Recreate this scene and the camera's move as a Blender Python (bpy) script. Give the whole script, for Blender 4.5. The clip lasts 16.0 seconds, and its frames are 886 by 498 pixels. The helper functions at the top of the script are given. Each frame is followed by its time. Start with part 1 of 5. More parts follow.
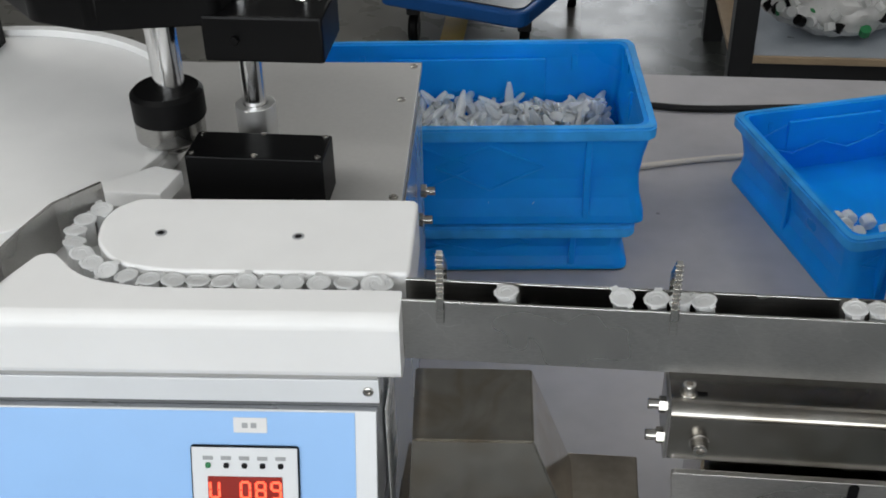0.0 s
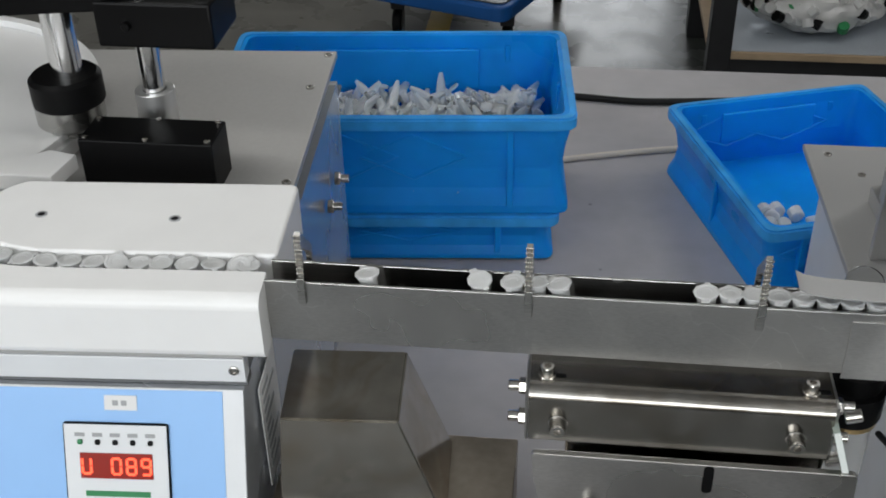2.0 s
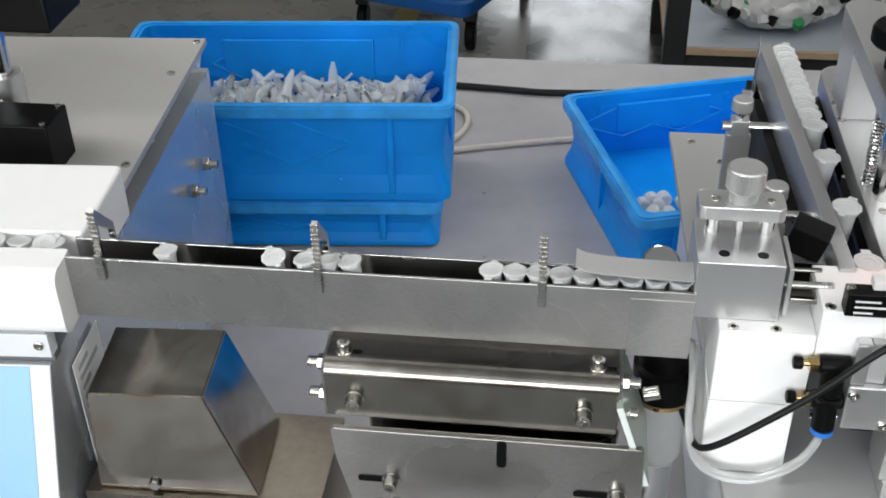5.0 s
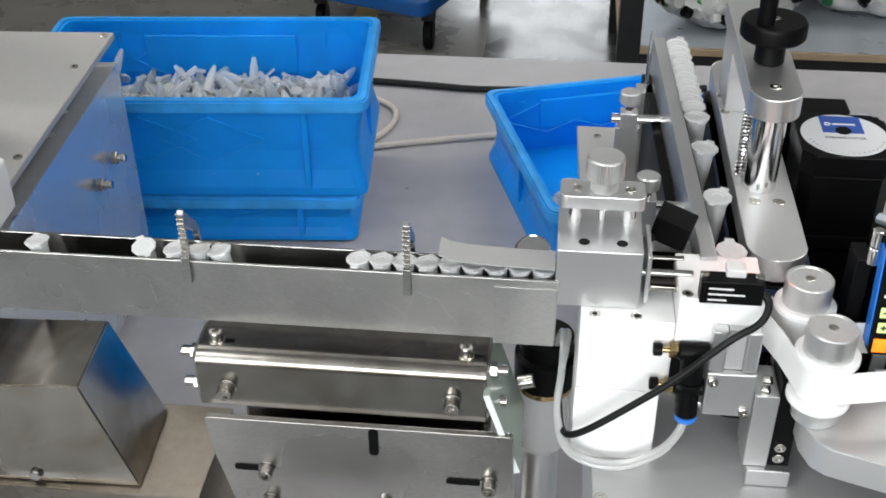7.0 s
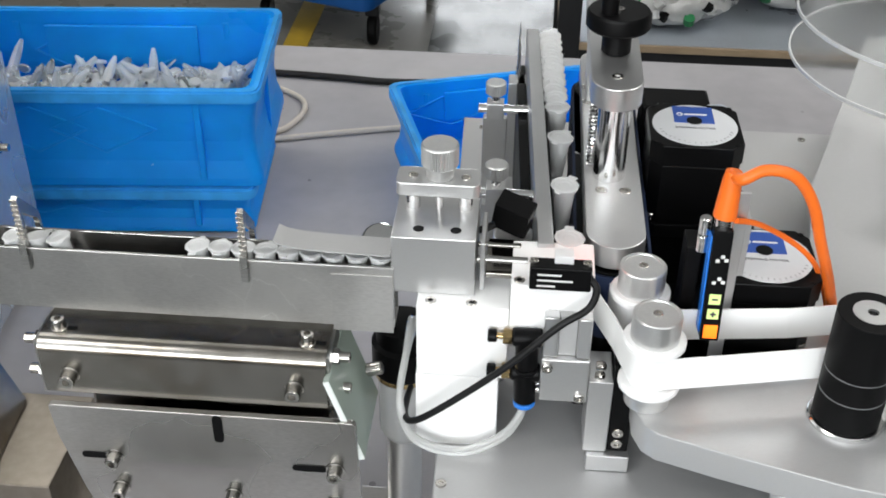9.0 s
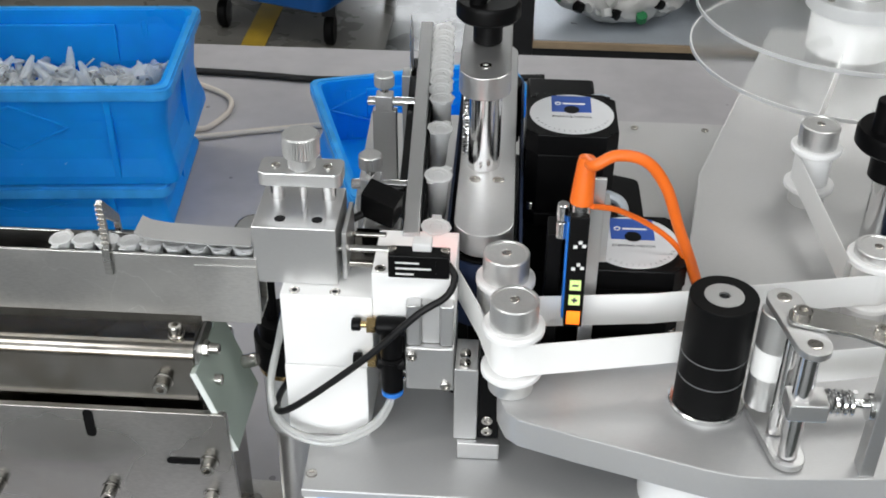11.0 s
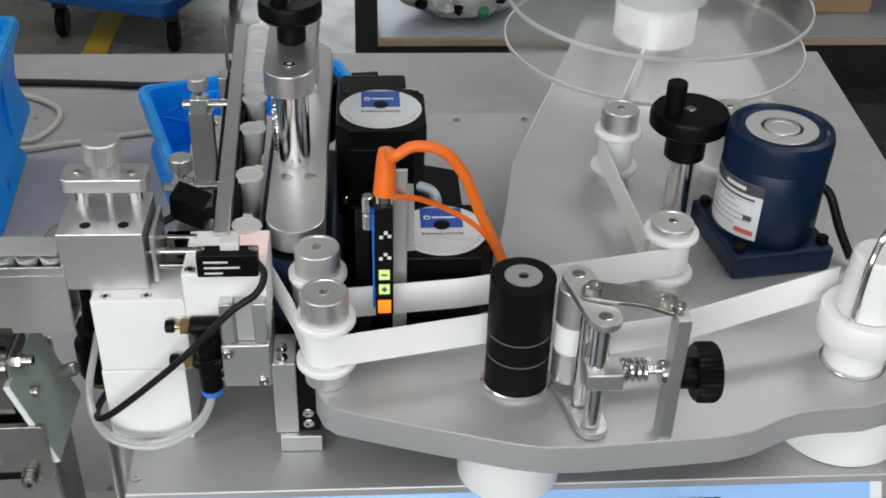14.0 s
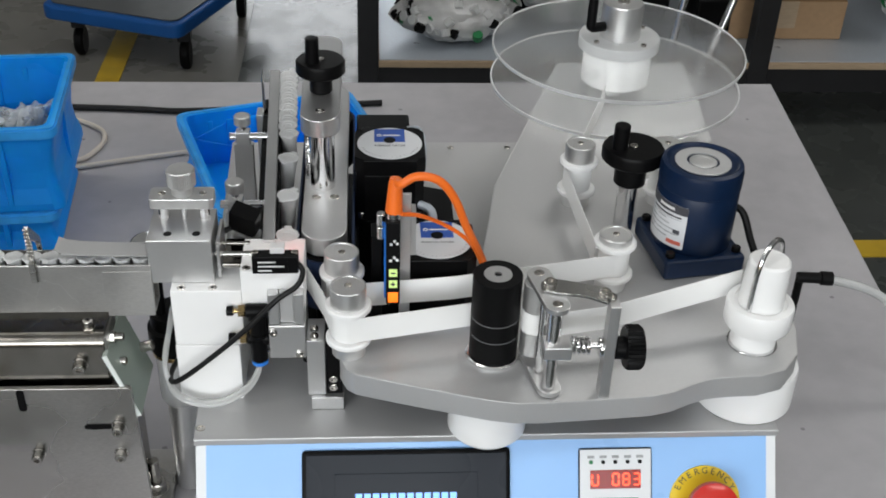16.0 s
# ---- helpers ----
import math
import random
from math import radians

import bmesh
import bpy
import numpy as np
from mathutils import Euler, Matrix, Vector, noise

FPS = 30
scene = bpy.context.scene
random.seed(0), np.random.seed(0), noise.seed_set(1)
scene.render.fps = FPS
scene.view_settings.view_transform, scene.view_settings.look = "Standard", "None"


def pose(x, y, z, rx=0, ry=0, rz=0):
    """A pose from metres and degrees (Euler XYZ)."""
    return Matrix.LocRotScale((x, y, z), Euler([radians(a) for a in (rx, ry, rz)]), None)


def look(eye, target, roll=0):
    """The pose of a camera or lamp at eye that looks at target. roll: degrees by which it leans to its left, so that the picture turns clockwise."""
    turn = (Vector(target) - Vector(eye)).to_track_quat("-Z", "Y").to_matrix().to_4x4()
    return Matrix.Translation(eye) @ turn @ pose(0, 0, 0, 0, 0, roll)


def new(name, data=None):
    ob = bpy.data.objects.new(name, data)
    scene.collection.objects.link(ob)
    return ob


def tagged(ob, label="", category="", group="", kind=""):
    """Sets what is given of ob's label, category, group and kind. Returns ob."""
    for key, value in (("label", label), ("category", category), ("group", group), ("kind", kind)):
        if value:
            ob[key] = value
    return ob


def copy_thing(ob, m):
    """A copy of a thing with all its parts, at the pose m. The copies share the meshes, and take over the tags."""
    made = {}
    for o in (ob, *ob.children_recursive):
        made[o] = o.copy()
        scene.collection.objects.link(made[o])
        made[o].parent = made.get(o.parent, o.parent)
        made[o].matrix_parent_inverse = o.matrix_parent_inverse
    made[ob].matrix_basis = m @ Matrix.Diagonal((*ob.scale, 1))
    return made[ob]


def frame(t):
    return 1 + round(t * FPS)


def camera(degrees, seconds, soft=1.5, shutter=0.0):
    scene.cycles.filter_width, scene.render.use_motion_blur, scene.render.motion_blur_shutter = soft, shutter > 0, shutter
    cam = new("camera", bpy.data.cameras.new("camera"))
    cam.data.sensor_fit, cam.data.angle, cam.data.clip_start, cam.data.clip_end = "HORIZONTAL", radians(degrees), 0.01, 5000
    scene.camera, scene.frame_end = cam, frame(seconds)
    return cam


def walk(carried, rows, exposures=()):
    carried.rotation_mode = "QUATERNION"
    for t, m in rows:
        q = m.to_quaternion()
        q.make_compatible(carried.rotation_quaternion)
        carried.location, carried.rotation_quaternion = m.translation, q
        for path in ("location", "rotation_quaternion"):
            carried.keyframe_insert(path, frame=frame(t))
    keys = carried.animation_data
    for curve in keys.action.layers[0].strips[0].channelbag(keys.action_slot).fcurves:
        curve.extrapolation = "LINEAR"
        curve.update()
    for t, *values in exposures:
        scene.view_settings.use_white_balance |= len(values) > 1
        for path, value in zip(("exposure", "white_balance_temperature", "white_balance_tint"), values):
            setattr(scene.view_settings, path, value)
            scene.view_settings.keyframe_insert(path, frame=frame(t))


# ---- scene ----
cam = camera(42.4, 16.0, soft=1.8)
walk(cam, [
    (0.0, look((-0.2919, -0.4339, 0.4844), (-0.3911, 0.3876, -0.0771), -1.36)),
    (0.5, look((-0.2718, -0.4357, 0.4847), (-0.3690, 0.3855, -0.0776), -1.41)),
    (1.0, look((-0.2503, -0.4364, 0.4840), (-0.3503, 0.3836, -0.0796), -1.25)),
    (1.5, look((-0.2329, -0.4366, 0.4834), (-0.3371, 0.3826, -0.0806), -1.27)),
    (2.0, look((-0.2100, -0.4380, 0.4827), (-0.3176, 0.3807, -0.0813), -1.24)),
    (2.5, look((-0.1831, -0.4385, 0.4816), (-0.2954, 0.3795, -0.0825), -1.36)),
    (3.0, look((-0.1515, -0.4400, 0.4799), (-0.2657, 0.3780, -0.0838), -1.17)),
    (3.5, look((-0.1287, -0.4399, 0.4789), (-0.2462, 0.3771, -0.0856), -1.31)),
    (6.0, look((-0.0708, -0.4414, 0.4768), (-0.1724, 0.3778, -0.0876), -0.94)),
    (6.5, look((-0.0527, -0.4419, 0.4758), (-0.1509, 0.3781, -0.0881), -0.83)),
    (7.0, look((-0.0315, -0.4417, 0.4749), (-0.1243, 0.3787, -0.0893), -0.55)),
    (7.5, look((-0.0105, -0.4414, 0.4743), (-0.0893, 0.3802, -0.0903), -0.01)),
    (8.0, look((0.0065, -0.4412, 0.4733), (-0.0666, 0.3808, -0.0914), 0.27)),
    (8.5, look((0.0221, -0.4411, 0.4728), (-0.0470, 0.3808, -0.0925), 0.52)),
    (9.0, look((0.0398, -0.4404, 0.4721), (-0.0256, 0.3812, -0.0943), 0.60)),
    (9.5, look((0.0564, -0.4393, 0.4718), (-0.0013, 0.3815, -0.0965), 0.56)),
    (12.0, look((0.1256, -0.4423, 0.4658), (0.0888, 0.3835, -0.0969), 0.34)),
    (12.5, look((0.1308, -0.4426, 0.4658), (0.1261, 0.3833, -0.0980), 0.66)),
    (13.0, look((0.1351, -0.4429, 0.4664), (0.1645, 0.3814, -0.0991), 1.22)),
    (13.5, look((0.1377, -0.4423, 0.4663), (0.1938, 0.3808, -0.0989), 1.58)),
    (14.0, look((0.1377, -0.4548, 0.4733), (0.2010, 0.3688, -0.0903), 1.67)),
    (14.5, look((0.1364, -0.4923, 0.4962), (0.1991, 0.3338, -0.0638), 1.74)),
    (15.0, look((0.1310, -0.5342, 0.5227), (0.2001, 0.2940, -0.0335), 1.95)),
    (15.5, look((0.1285, -0.5708, 0.5463), (0.1974, 0.2582, -0.0086), 1.99)),
    (16.0, look((0.1256, -0.6186, 0.5812), (0.1930, 0.2095, 0.0247), 2.25)),
], exposures=[(0.0, -0.50), (1.5, -0.54), (3.5, -0.2), (6.0, 0.1), (8.0, 0.2), (9.5, 0.15), (12.0, -0.15), (13.5, -0.34), (16.0, -0.34)])

# ---- world and light ----
world = bpy.data.worlds.new("workshop_sky")
scene.world = world
world.use_nodes = True
wn = world.node_tree.nodes
sky = wn.new("ShaderNodeTexSky")
sky.sky_type = "NISHITA"
sky.sun_disc = False
sky.sun_elevation = radians(40)
sky.sun_rotation = radians(200)
world.node_tree.links.new(sky.outputs[0], wn["Background"].inputs[0])
wn["Background"].inputs[1].default_value = 0.1


def area_lamp(name, eye, target, sx, sy, watts, colour=(1, 1, 1)):
    data = bpy.data.lights.new(name, "AREA")
    data.shape, data.size, data.size_y, data.energy, data.color = "RECTANGLE", sx, sy, watts, colour
    ob = new(name, data)
    ob.matrix_world = look(eye, target)
    return ob


area_lamp("window_daylight", (-0.8, -3.6, 1.05), (0.0, 0.3, 0.0), 4.2, 1.4, 150, (0.95, 0.98, 1.0))
area_lamp("rear_door_daylight", (-0.2, 6.1, 0.08), (-0.1, 0.3, -0.1), 1.0, 1.9, 40, (0.97, 0.99, 1.0))
# unseen overhead fill lamps, added to brighten the upward faces
for lx in (-1.6, 1.4):
    for ly in (-0.9, 1.3):
        area_lamp("added_ceiling_fill", (lx, ly, 2.02), (lx, ly, 0), 1.5, 0.45, 20, (1.0, 0.99, 0.96))


# ---- materials ----
def material(name, colour, rough=0.5, metal=0.0, vary=0.06, grain=60.0, bump=0.0, stretch=None, fine=0.0,
             transmission=0.0, ior=1.45, subsurface=0.0, emit=0.0, coat=0.0, stain=0.0, spec=0.5):
    m = bpy.data.materials.new(name)
    m.use_nodes = True
    nt = m.node_tree
    p = nt.nodes["Principled BSDF"]
    p.inputs["Roughness"].default_value = rough
    p.inputs["Metallic"].default_value = metal
    p.inputs["IOR"].default_value = ior
    p.inputs["Transmission Weight"].default_value = transmission
    p.inputs["Coat Weight"].default_value = coat
    p.inputs["Specular IOR Level"].default_value = spec
    if subsurface:
        p.inputs["Subsurface Weight"].default_value = subsurface
        p.inputs["Subsurface Radius"].default_value = (0.01, 0.01, 0.01)
        p.inputs["Subsurface Scale"].default_value = 0.6
    if emit:
        p.inputs["Emission Color"].default_value = (*colour, 1)
        p.inputs["Emission Strength"].default_value = emit
    co = nt.nodes.new("ShaderNodeTexCoord")
    mp = nt.nodes.new("ShaderNodeMapping")
    mp.inputs["Scale"].default_value = stretch or (1, 1, 1)
    nt.links.new(co.outputs["Object"], mp.inputs[0])
    n1 = nt.nodes.new("ShaderNodeTexNoise")
    n1.inputs["Scale"].default_value, n1.inputs["Detail"].default_value = grain, 6
    nt.links.new(mp.outputs[0], n1.inputs["Vector"])
    n2 = nt.nodes.new("ShaderNodeTexNoise")
    n2.inputs["Scale"].default_value, n2.inputs["Detail"].default_value = 9.0, 3
    nt.links.new(co.outputs["Object"], n2.inputs["Vector"])
    add = nt.nodes.new("ShaderNodeMath")
    add.operation = "ADD"
    nt.links.new(n1.outputs["Fac"], add.inputs[0])
    nt.links.new(n2.outputs["Fac"], add.inputs[1])
    rng = nt.nodes.new("ShaderNodeMapRange")
    rng.inputs["From Min"].default_value, rng.inputs["From Max"].default_value = 0.7, 1.3
    rng.inputs["To Min"].default_value, rng.inputs["To Max"].default_value = 1 - vary, 1 + vary
    nt.links.new(add.outputs[0], rng.inputs["Value"])
    mul = nt.nodes.new("ShaderNodeVectorMath")
    mul.operation = "MULTIPLY"
    mul.inputs[0].default_value = colour
    nt.links.new(rng.outputs[0], mul.inputs[1])
    nt.links.new(mul.outputs[0], p.inputs["Base Color"])
    rr = nt.nodes.new("ShaderNodeMapRange")
    rr.inputs["From Min"].default_value, rr.inputs["From Max"].default_value = 0.3, 0.7
    rr.inputs["To Min"].default_value, rr.inputs["To Max"].default_value = max(rough - 0.08 - stain, 0.03), min(rough + 0.08 + stain, 1)
    nt.links.new(n2.outputs["Fac"], rr.inputs["Value"])
    nt.links.new(rr.outputs[0], p.inputs["Roughness"])
    if bump:
        b = nt.nodes.new("ShaderNodeBump")
        b.inputs["Strength"].default_value, b.inputs["Distance"].default_value = bump, 0.0005
        nt.links.new(n1.outputs["Fac"], b.inputs["Height"])
        nt.links.new(b.outputs[0], p.inputs["Normal"])
    return m


def spotted(m, scale, size, colour):
    """Scattered small dark marks on a material's colour."""
    nt = m.node_tree
    p = nt.nodes["Principled BSDF"]
    src = p.inputs["Base Color"].links[0].from_socket
    co = nt.nodes.new("ShaderNodeTexCoord")
    v = nt.nodes.new("ShaderNodeTexVoronoi")
    v.inputs["Scale"].default_value = scale
    nt.links.new(co.outputs["Object"], v.inputs["Vector"])
    lt = nt.nodes.new("ShaderNodeMath")
    lt.operation = "LESS_THAN"
    lt.inputs[1].default_value = size
    nt.links.new(v.outputs["Distance"], lt.inputs[0])
    mx = nt.nodes.new("ShaderNodeMix")
    mx.data_type = "RGBA"
    nt.links.new(lt.outputs[0], mx.inputs["Factor"])
    nt.links.new(src, mx.inputs["A"])
    mx.inputs["B"].default_value = (*colour, 1)
    nt.links.new(mx.outputs["Result"], p.inputs["Base Color"])
    return m


def smudged(m, scale, low, high, colour, amount, scratch=0.0):
    """Cloudy handling marks, and fine curved scratches, on a metal sheet."""
    nt = m.node_tree
    p = nt.nodes["Principled BSDF"]
    src = p.inputs["Base Color"].links[0].from_socket
    co = nt.nodes.new("ShaderNodeTexCoord")
    n = nt.nodes.new("ShaderNodeTexNoise")
    n.inputs["Scale"].default_value, n.inputs["Detail"].default_value, n.inputs["Distortion"].default_value = scale, 5, 1.2
    nt.links.new(co.outputs["Object"], n.inputs["Vector"])
    mr = nt.nodes.new("ShaderNodeMapRange")
    mr.inputs["From Min"].default_value, mr.inputs["From Max"].default_value = low, high
    mr.inputs["To Min"].default_value, mr.inputs["To Max"].default_value = 0.0, amount
    nt.links.new(n.outputs["Fac"], mr.inputs["Value"])
    mx = nt.nodes.new("ShaderNodeMix")
    mx.data_type = "RGBA"
    nt.links.new(mr.outputs[0], mx.inputs["Factor"])
    nt.links.new(src, mx.inputs["A"])
    mx.inputs["B"].default_value = (*colour, 1)
    out = mx.outputs["Result"]
    if scratch:
        d = nt.nodes.new("ShaderNodeVectorMath")
        d.operation = "MULTIPLY_ADD"
        d.inputs[1].default_value = (0.06, 0.06, 0.06)
        nt.links.new(n.outputs["Color"], d.inputs[0])
        nt.links.new(co.outputs["Object"], d.inputs[2])
        v = nt.nodes.new("ShaderNodeTexVoronoi")
        v.feature = "DISTANCE_TO_EDGE"
        v.inputs["Scale"].default_value = 26
        nt.links.new(d.outputs[0], v.inputs["Vector"])
        ls = nt.nodes.new("ShaderNodeMapRange")
        ls.inputs["From Min"].default_value, ls.inputs["From Max"].default_value = 0.0, 0.012
        ls.inputs["To Min"].default_value, ls.inputs["To Max"].default_value = scratch, 0.0
        nt.links.new(v.outputs["Distance"], ls.inputs["Value"])
        gate = nt.nodes.new("ShaderNodeMath")
        gate.operation = "MULTIPLY"
        nt.links.new(ls.outputs[0], gate.inputs[0])
        nt.links.new(mr.outputs[0], gate.inputs[1])
        m2 = nt.nodes.new("ShaderNodeMix")
        m2.data_type = "RGBA"
        nt.links.new(gate.outputs[0], m2.inputs["Factor"])
        nt.links.new(out, m2.inputs["A"])
        m2.inputs["B"].default_value = (0.75, 0.75, 0.74, 1)
        out = m2.outputs["Result"]
    nt.links.new(out, p.inputs["Base Color"])
    return m


ALU = material("brushed_aluminium", (0.66, 0.66, 0.66), 0.36, 0.9, 0.05, 400, 0.05, (1, 12, 12))
ALU_FINE = material("turned_aluminium", (0.72, 0.72, 0.715), 0.38, 0.88, 0.05, 500, 0.04, (1, 1, 8))
ALU_PLATE = material("grey_anodised_plate", (0.52, 0.52, 0.52), 0.44, 0.5, 0.05, 350, 0.03, (1, 10, 10))
PLATE_GREY = material("sprayed_grey_plate", (0.47, 0.465, 0.455), 0.45, 0.25, 0.04, 300, 0.03)
STEEL_BROWN = material("dull_stainless_steel", (0.30, 0.265, 0.225), 0.36, 1.0, 0.12, 160, 0.05, stain=0.06)
STEEL = material("satin_stainless_steel", (0.46, 0.455, 0.44), 0.26, 1.0, 0.24, 160, 0.06, (0.6, 14, 14), stain=0.06)
STEEL_DARK = smudged(material("mirror_stainless_steel", (0.34, 0.325, 0.30), 0.13, 1.0, 0.2, 60, 0.02, stain=0.08), 22, 0.45, 0.72, (0.20, 0.17, 0.13), 0.7)
STEEL_CHUTE = smudged(material("polished_chute_steel", (0.50, 0.475, 0.43), 0.12, 1.0, 0.15, 60, 0.02, stain=0.08), 22, 0.45, 0.72, (0.33, 0.27, 0.20), 0.7)
SIDE_SHEET = material("polished_side_sheet", (0.66, 0.69, 0.73), 0.26, 0.7, 0.06, 200, 0.03)
CHROME = material("chromed_steel", (0.74, 0.74, 0.74), 0.17, 1.0, 0.03, 100)
BOLT = material("bolt_steel", (0.55, 0.53, 0.50), 0.2, 1.0, 0.08, 300)
STEEL_DULL = smudged(material("cloudy_steel_plate", (0.50, 0.495, 0.485), 0.36, 1.0, 0.14, 300, 0.02, (1, 5, 5), stain=0.10), 14, 0.46, 0.70, (0.58, 0.575, 0.56), 0.8, 0.8)
STEEL_WARM = smudged(material("warm_stainless_plate", (0.50, 0.49, 0.475), 0.34, 1.0, 0.14, 300, 0.02, (1, 5, 5), stain=0.10), 12, 0.45, 0.7, (0.40, 0.375, 0.34), 0.5)
POM = material("white_nylon", (0.87, 0.87, 0.865), 0.38, 0.0, 0.02, 40, 0.03, subsurface=0.12)
PAPER = material("white_label_tape", (0.87, 0.87, 0.86), 0.55, 0.0, 0.015, 30)
BLACK = material("black_plastic", (0.003, 0.003, 0.0033), 0.42, 0.0, 0.15, 300, 0.05, spec=0.14)
BLACK_ANO = material("black_anodised", (0.003, 0.003, 0.0033), 0.38, 0.0, 0.15, 400, 0.05, spec=0.14)
RUBBER = material("black_rubber", (0.004, 0.004, 0.0043), 0.5, 0.0, 0.15, 200, 0.1, spec=0.14)
CABLE = material("black_cable", (0.006, 0.006, 0.0065), 0.4, 0.0, 0.1, 100, spec=0.3)
NAVY = material("navy_motor_paint", (0.003, 0.013, 0.042), 0.38, 0.0, 0.1, 250, 0.05, spec=0.35)
BELT = material("navy_belt", (0.012, 0.025, 0.07), 0.6, 0.0, 0.1, 300, 0.1)
CRATE = material("blue_crate_plastic", (0.003, 0.28, 0.83), 0.38, 0.0, 0.14, 14, 0.04, subsurface=0.4, stain=0.06, spec=0.3)
CRATE_RIM = material("scuffed_crate_rim", (0.03, 0.32, 0.78), 0.42, 0.0, 0.25, 40, 0.08, stain=0.05)
LABEL_BLUE = material("blue_print", (0.03, 0.09, 0.38), 0.4, 0.0, 0.05, 60)
LABEL_SILVER = material("silver_sticker", (0.70, 0.71, 0.73), 0.42, 0.1, 0.03, 60)
LABEL_WHITE = material("white_sticker", (0.74, 0.74, 0.74), 0.5, 0.0, 0.03, 60)
PRINT = material("dark_print", (0.06, 0.06, 0.07), 0.5, 0.0, 0.1, 60)
PRINT_GREY = material("grey_print", (0.35, 0.36, 0.37), 0.5, 0.0, 0.1, 60)
PRINT_WHITE = material("white_print", (0.75, 0.75, 0.75), 0.5, 0.0, 0.05, 60)
PRINT_RED = material("red_print", (0.55, 0.12, 0.08), 0.5, 0.0, 0.05, 60)
ORANGE = material("orange_cable", (0.85, 0.16, 0.015), 0.42, 0.0, 0.05, 60)
TUBE_PP = material("frosted_polypropylene", (0.88, 0.89, 0.89), 0.34, 0.0, 0.04, 120, 0.08, subsurface=0.2, transmission=0.38, ior=1.38)
TUBE_CLEAR = material("clear_polypropylene", (0.93, 0.96, 0.98), 0.30, 0.0, 0.03, 120, 0.05, transmission=0.7, ior=1.25)
HOSE = material("clear_hose", (0.80, 0.81, 0.80), 0.15, 0.0, 0.03, 60, transmission=0.6)
ACRYLIC = material("clear_acrylic", (0.93, 0.94, 0.94), 0.04, 0.0, 0.0, 60, transmission=0.97, ior=1.3)
ACRYLIC_EDGE = material("acrylic_edge", (0.84, 0.85, 0.85), 0.35, 0.0, 0.03, 60, transmission=0.45)
GLASS_GREEN = material("greenish_glass", (0.40, 0.47, 0.42), 0.18, 0.0, 0.06, 20, transmission=0.15)
GLASS_EDGE = material("pale_glass_edge", (0.75, 0.79, 0.77), 0.4, 0.0, 0.04, 20)
TABLE = spotted(material("grey_table_laminate", (0.41, 0.40, 0.415), 0.42, 0.0, 0.09, 30, 0.02, stain=0.05), 16, 0.045, (0.24, 0.23, 0.24))
FLOOR = material("dark_epoxy_floor", (0.055, 0.060, 0.057), 0.27, 0.0, 0.12, 6, 0.01, stain=0.0, spec=0.30)
FLOOR_PALE = material("worn_concrete_floor", (0.17, 0.165, 0.15), 0.30, 0.0, 0.14, 8, 0.01, stain=0.0, spec=0.35)
YELLOW = material("yellow_floor_paint", (0.55, 0.36, 0.03), 0.4, 0.0, 0.15, 20)
WALL = material("grey_wall_paint", (0.30, 0.30, 0.29), 0.6, 0.0, 0.05, 10)
CEIL = material("ceiling_paint", (0.68, 0.68, 0.665), 0.7, 0.0, 0.05, 10)
SEAM = material("dark_gap_strip", (0.14, 0.145, 0.15), 0.5, 0.0, 0.08, 60)
PANEL_BLUE = material("light_blue_panel_film", (0.29, 0.52, 0.88), 0.32, 0.0, 0.03, 20)
PANEL_WHITE = material("white_sheet_metal", (0.74, 0.76, 0.78), 0.4, 0.0, 0.03, 40)
SHEET_GREY = material("grey_sheet_side", (0.52, 0.57, 0.63), 0.34, 0.35, 0.06, 200, 0.03)
BEZEL = material("panel_meter_bezel", (0.72, 0.74, 0.76), 0.4, 0.0, 0.03, 40)
SCREEN = material("dark_screen", (0.016, 0.020, 0.027), 0.25, 0.0, 0.05, 20, spec=0.12)
LED_RED = material("red_led", (1.0, 0.10, 0.04), 0.5, 0.0, 0.0, 20, emit=2.2)
LED_BACK = material("dark_red_window", (0.28, 0.012, 0.008), 0.2, 0.0, 0.05, 20)
LED_ORANGE = material("orange_led", (1.0, 0.20, 0.01), 0.5, 0.0, 0.0, 20, emit=1.3)
LED_GREEN = material("green_lcd", (0.55, 0.72, 0.25), 0.5, 0.0, 0.0, 20, emit=0.5)
SCREEN_TEXT = material("blue_screen_text", (0.25, 0.5, 1.0), 0.5, 0.0, 0.0, 20, emit=0.9)
RED_CAP = material("red_button", (0.60, 0.03, 0.02), 0.3, 0.0, 0.05, 20, coat=0.3)
YELLOW_DISC = material("yellow_disc", (0.80, 0.58, 0.03), 0.4, 0.0, 0.04, 20)
BRASS = material("brass_fitting", (0.62, 0.45, 0.22), 0.25, 1.0, 0.06, 100)
BLUE_RING = material("blue_push_ring", (0.02, 0.18, 0.65), 0.4, 0.0, 0.05, 20)
CARD = material("brown_cardboard", (0.42, 0.27, 0.15), 0.75, 0.0, 0.08, 60, 0.1)
WOOD = material("bare_shelf_board", (0.44, 0.33, 0.22), 0.6, 0.0, 0.12, 40, 0.1, (1, 8, 8))
RACK = material("black_steel_rack", (0.022, 0.022, 0.024), 0.45, 0.2, 0.1, 40)
BAG = material("clear_plastic_bag", (0.62, 0.62, 0.62), 0.12, 0.0, 0.2, 30, 0.6)
GREEN_CAP = material("green_caps", (0.02, 0.20, 0.07), 0.4, 0.0, 0.1, 20)
DECK = material("dark_trolley_mat", (0.09, 0.095, 0.10), 0.35, 0.0, 0.15, 20, 0.1)
TROLLEY = material("blue_trolley_rim", (0.01, 0.10, 0.36), 0.4, 0.0, 0.08, 20)
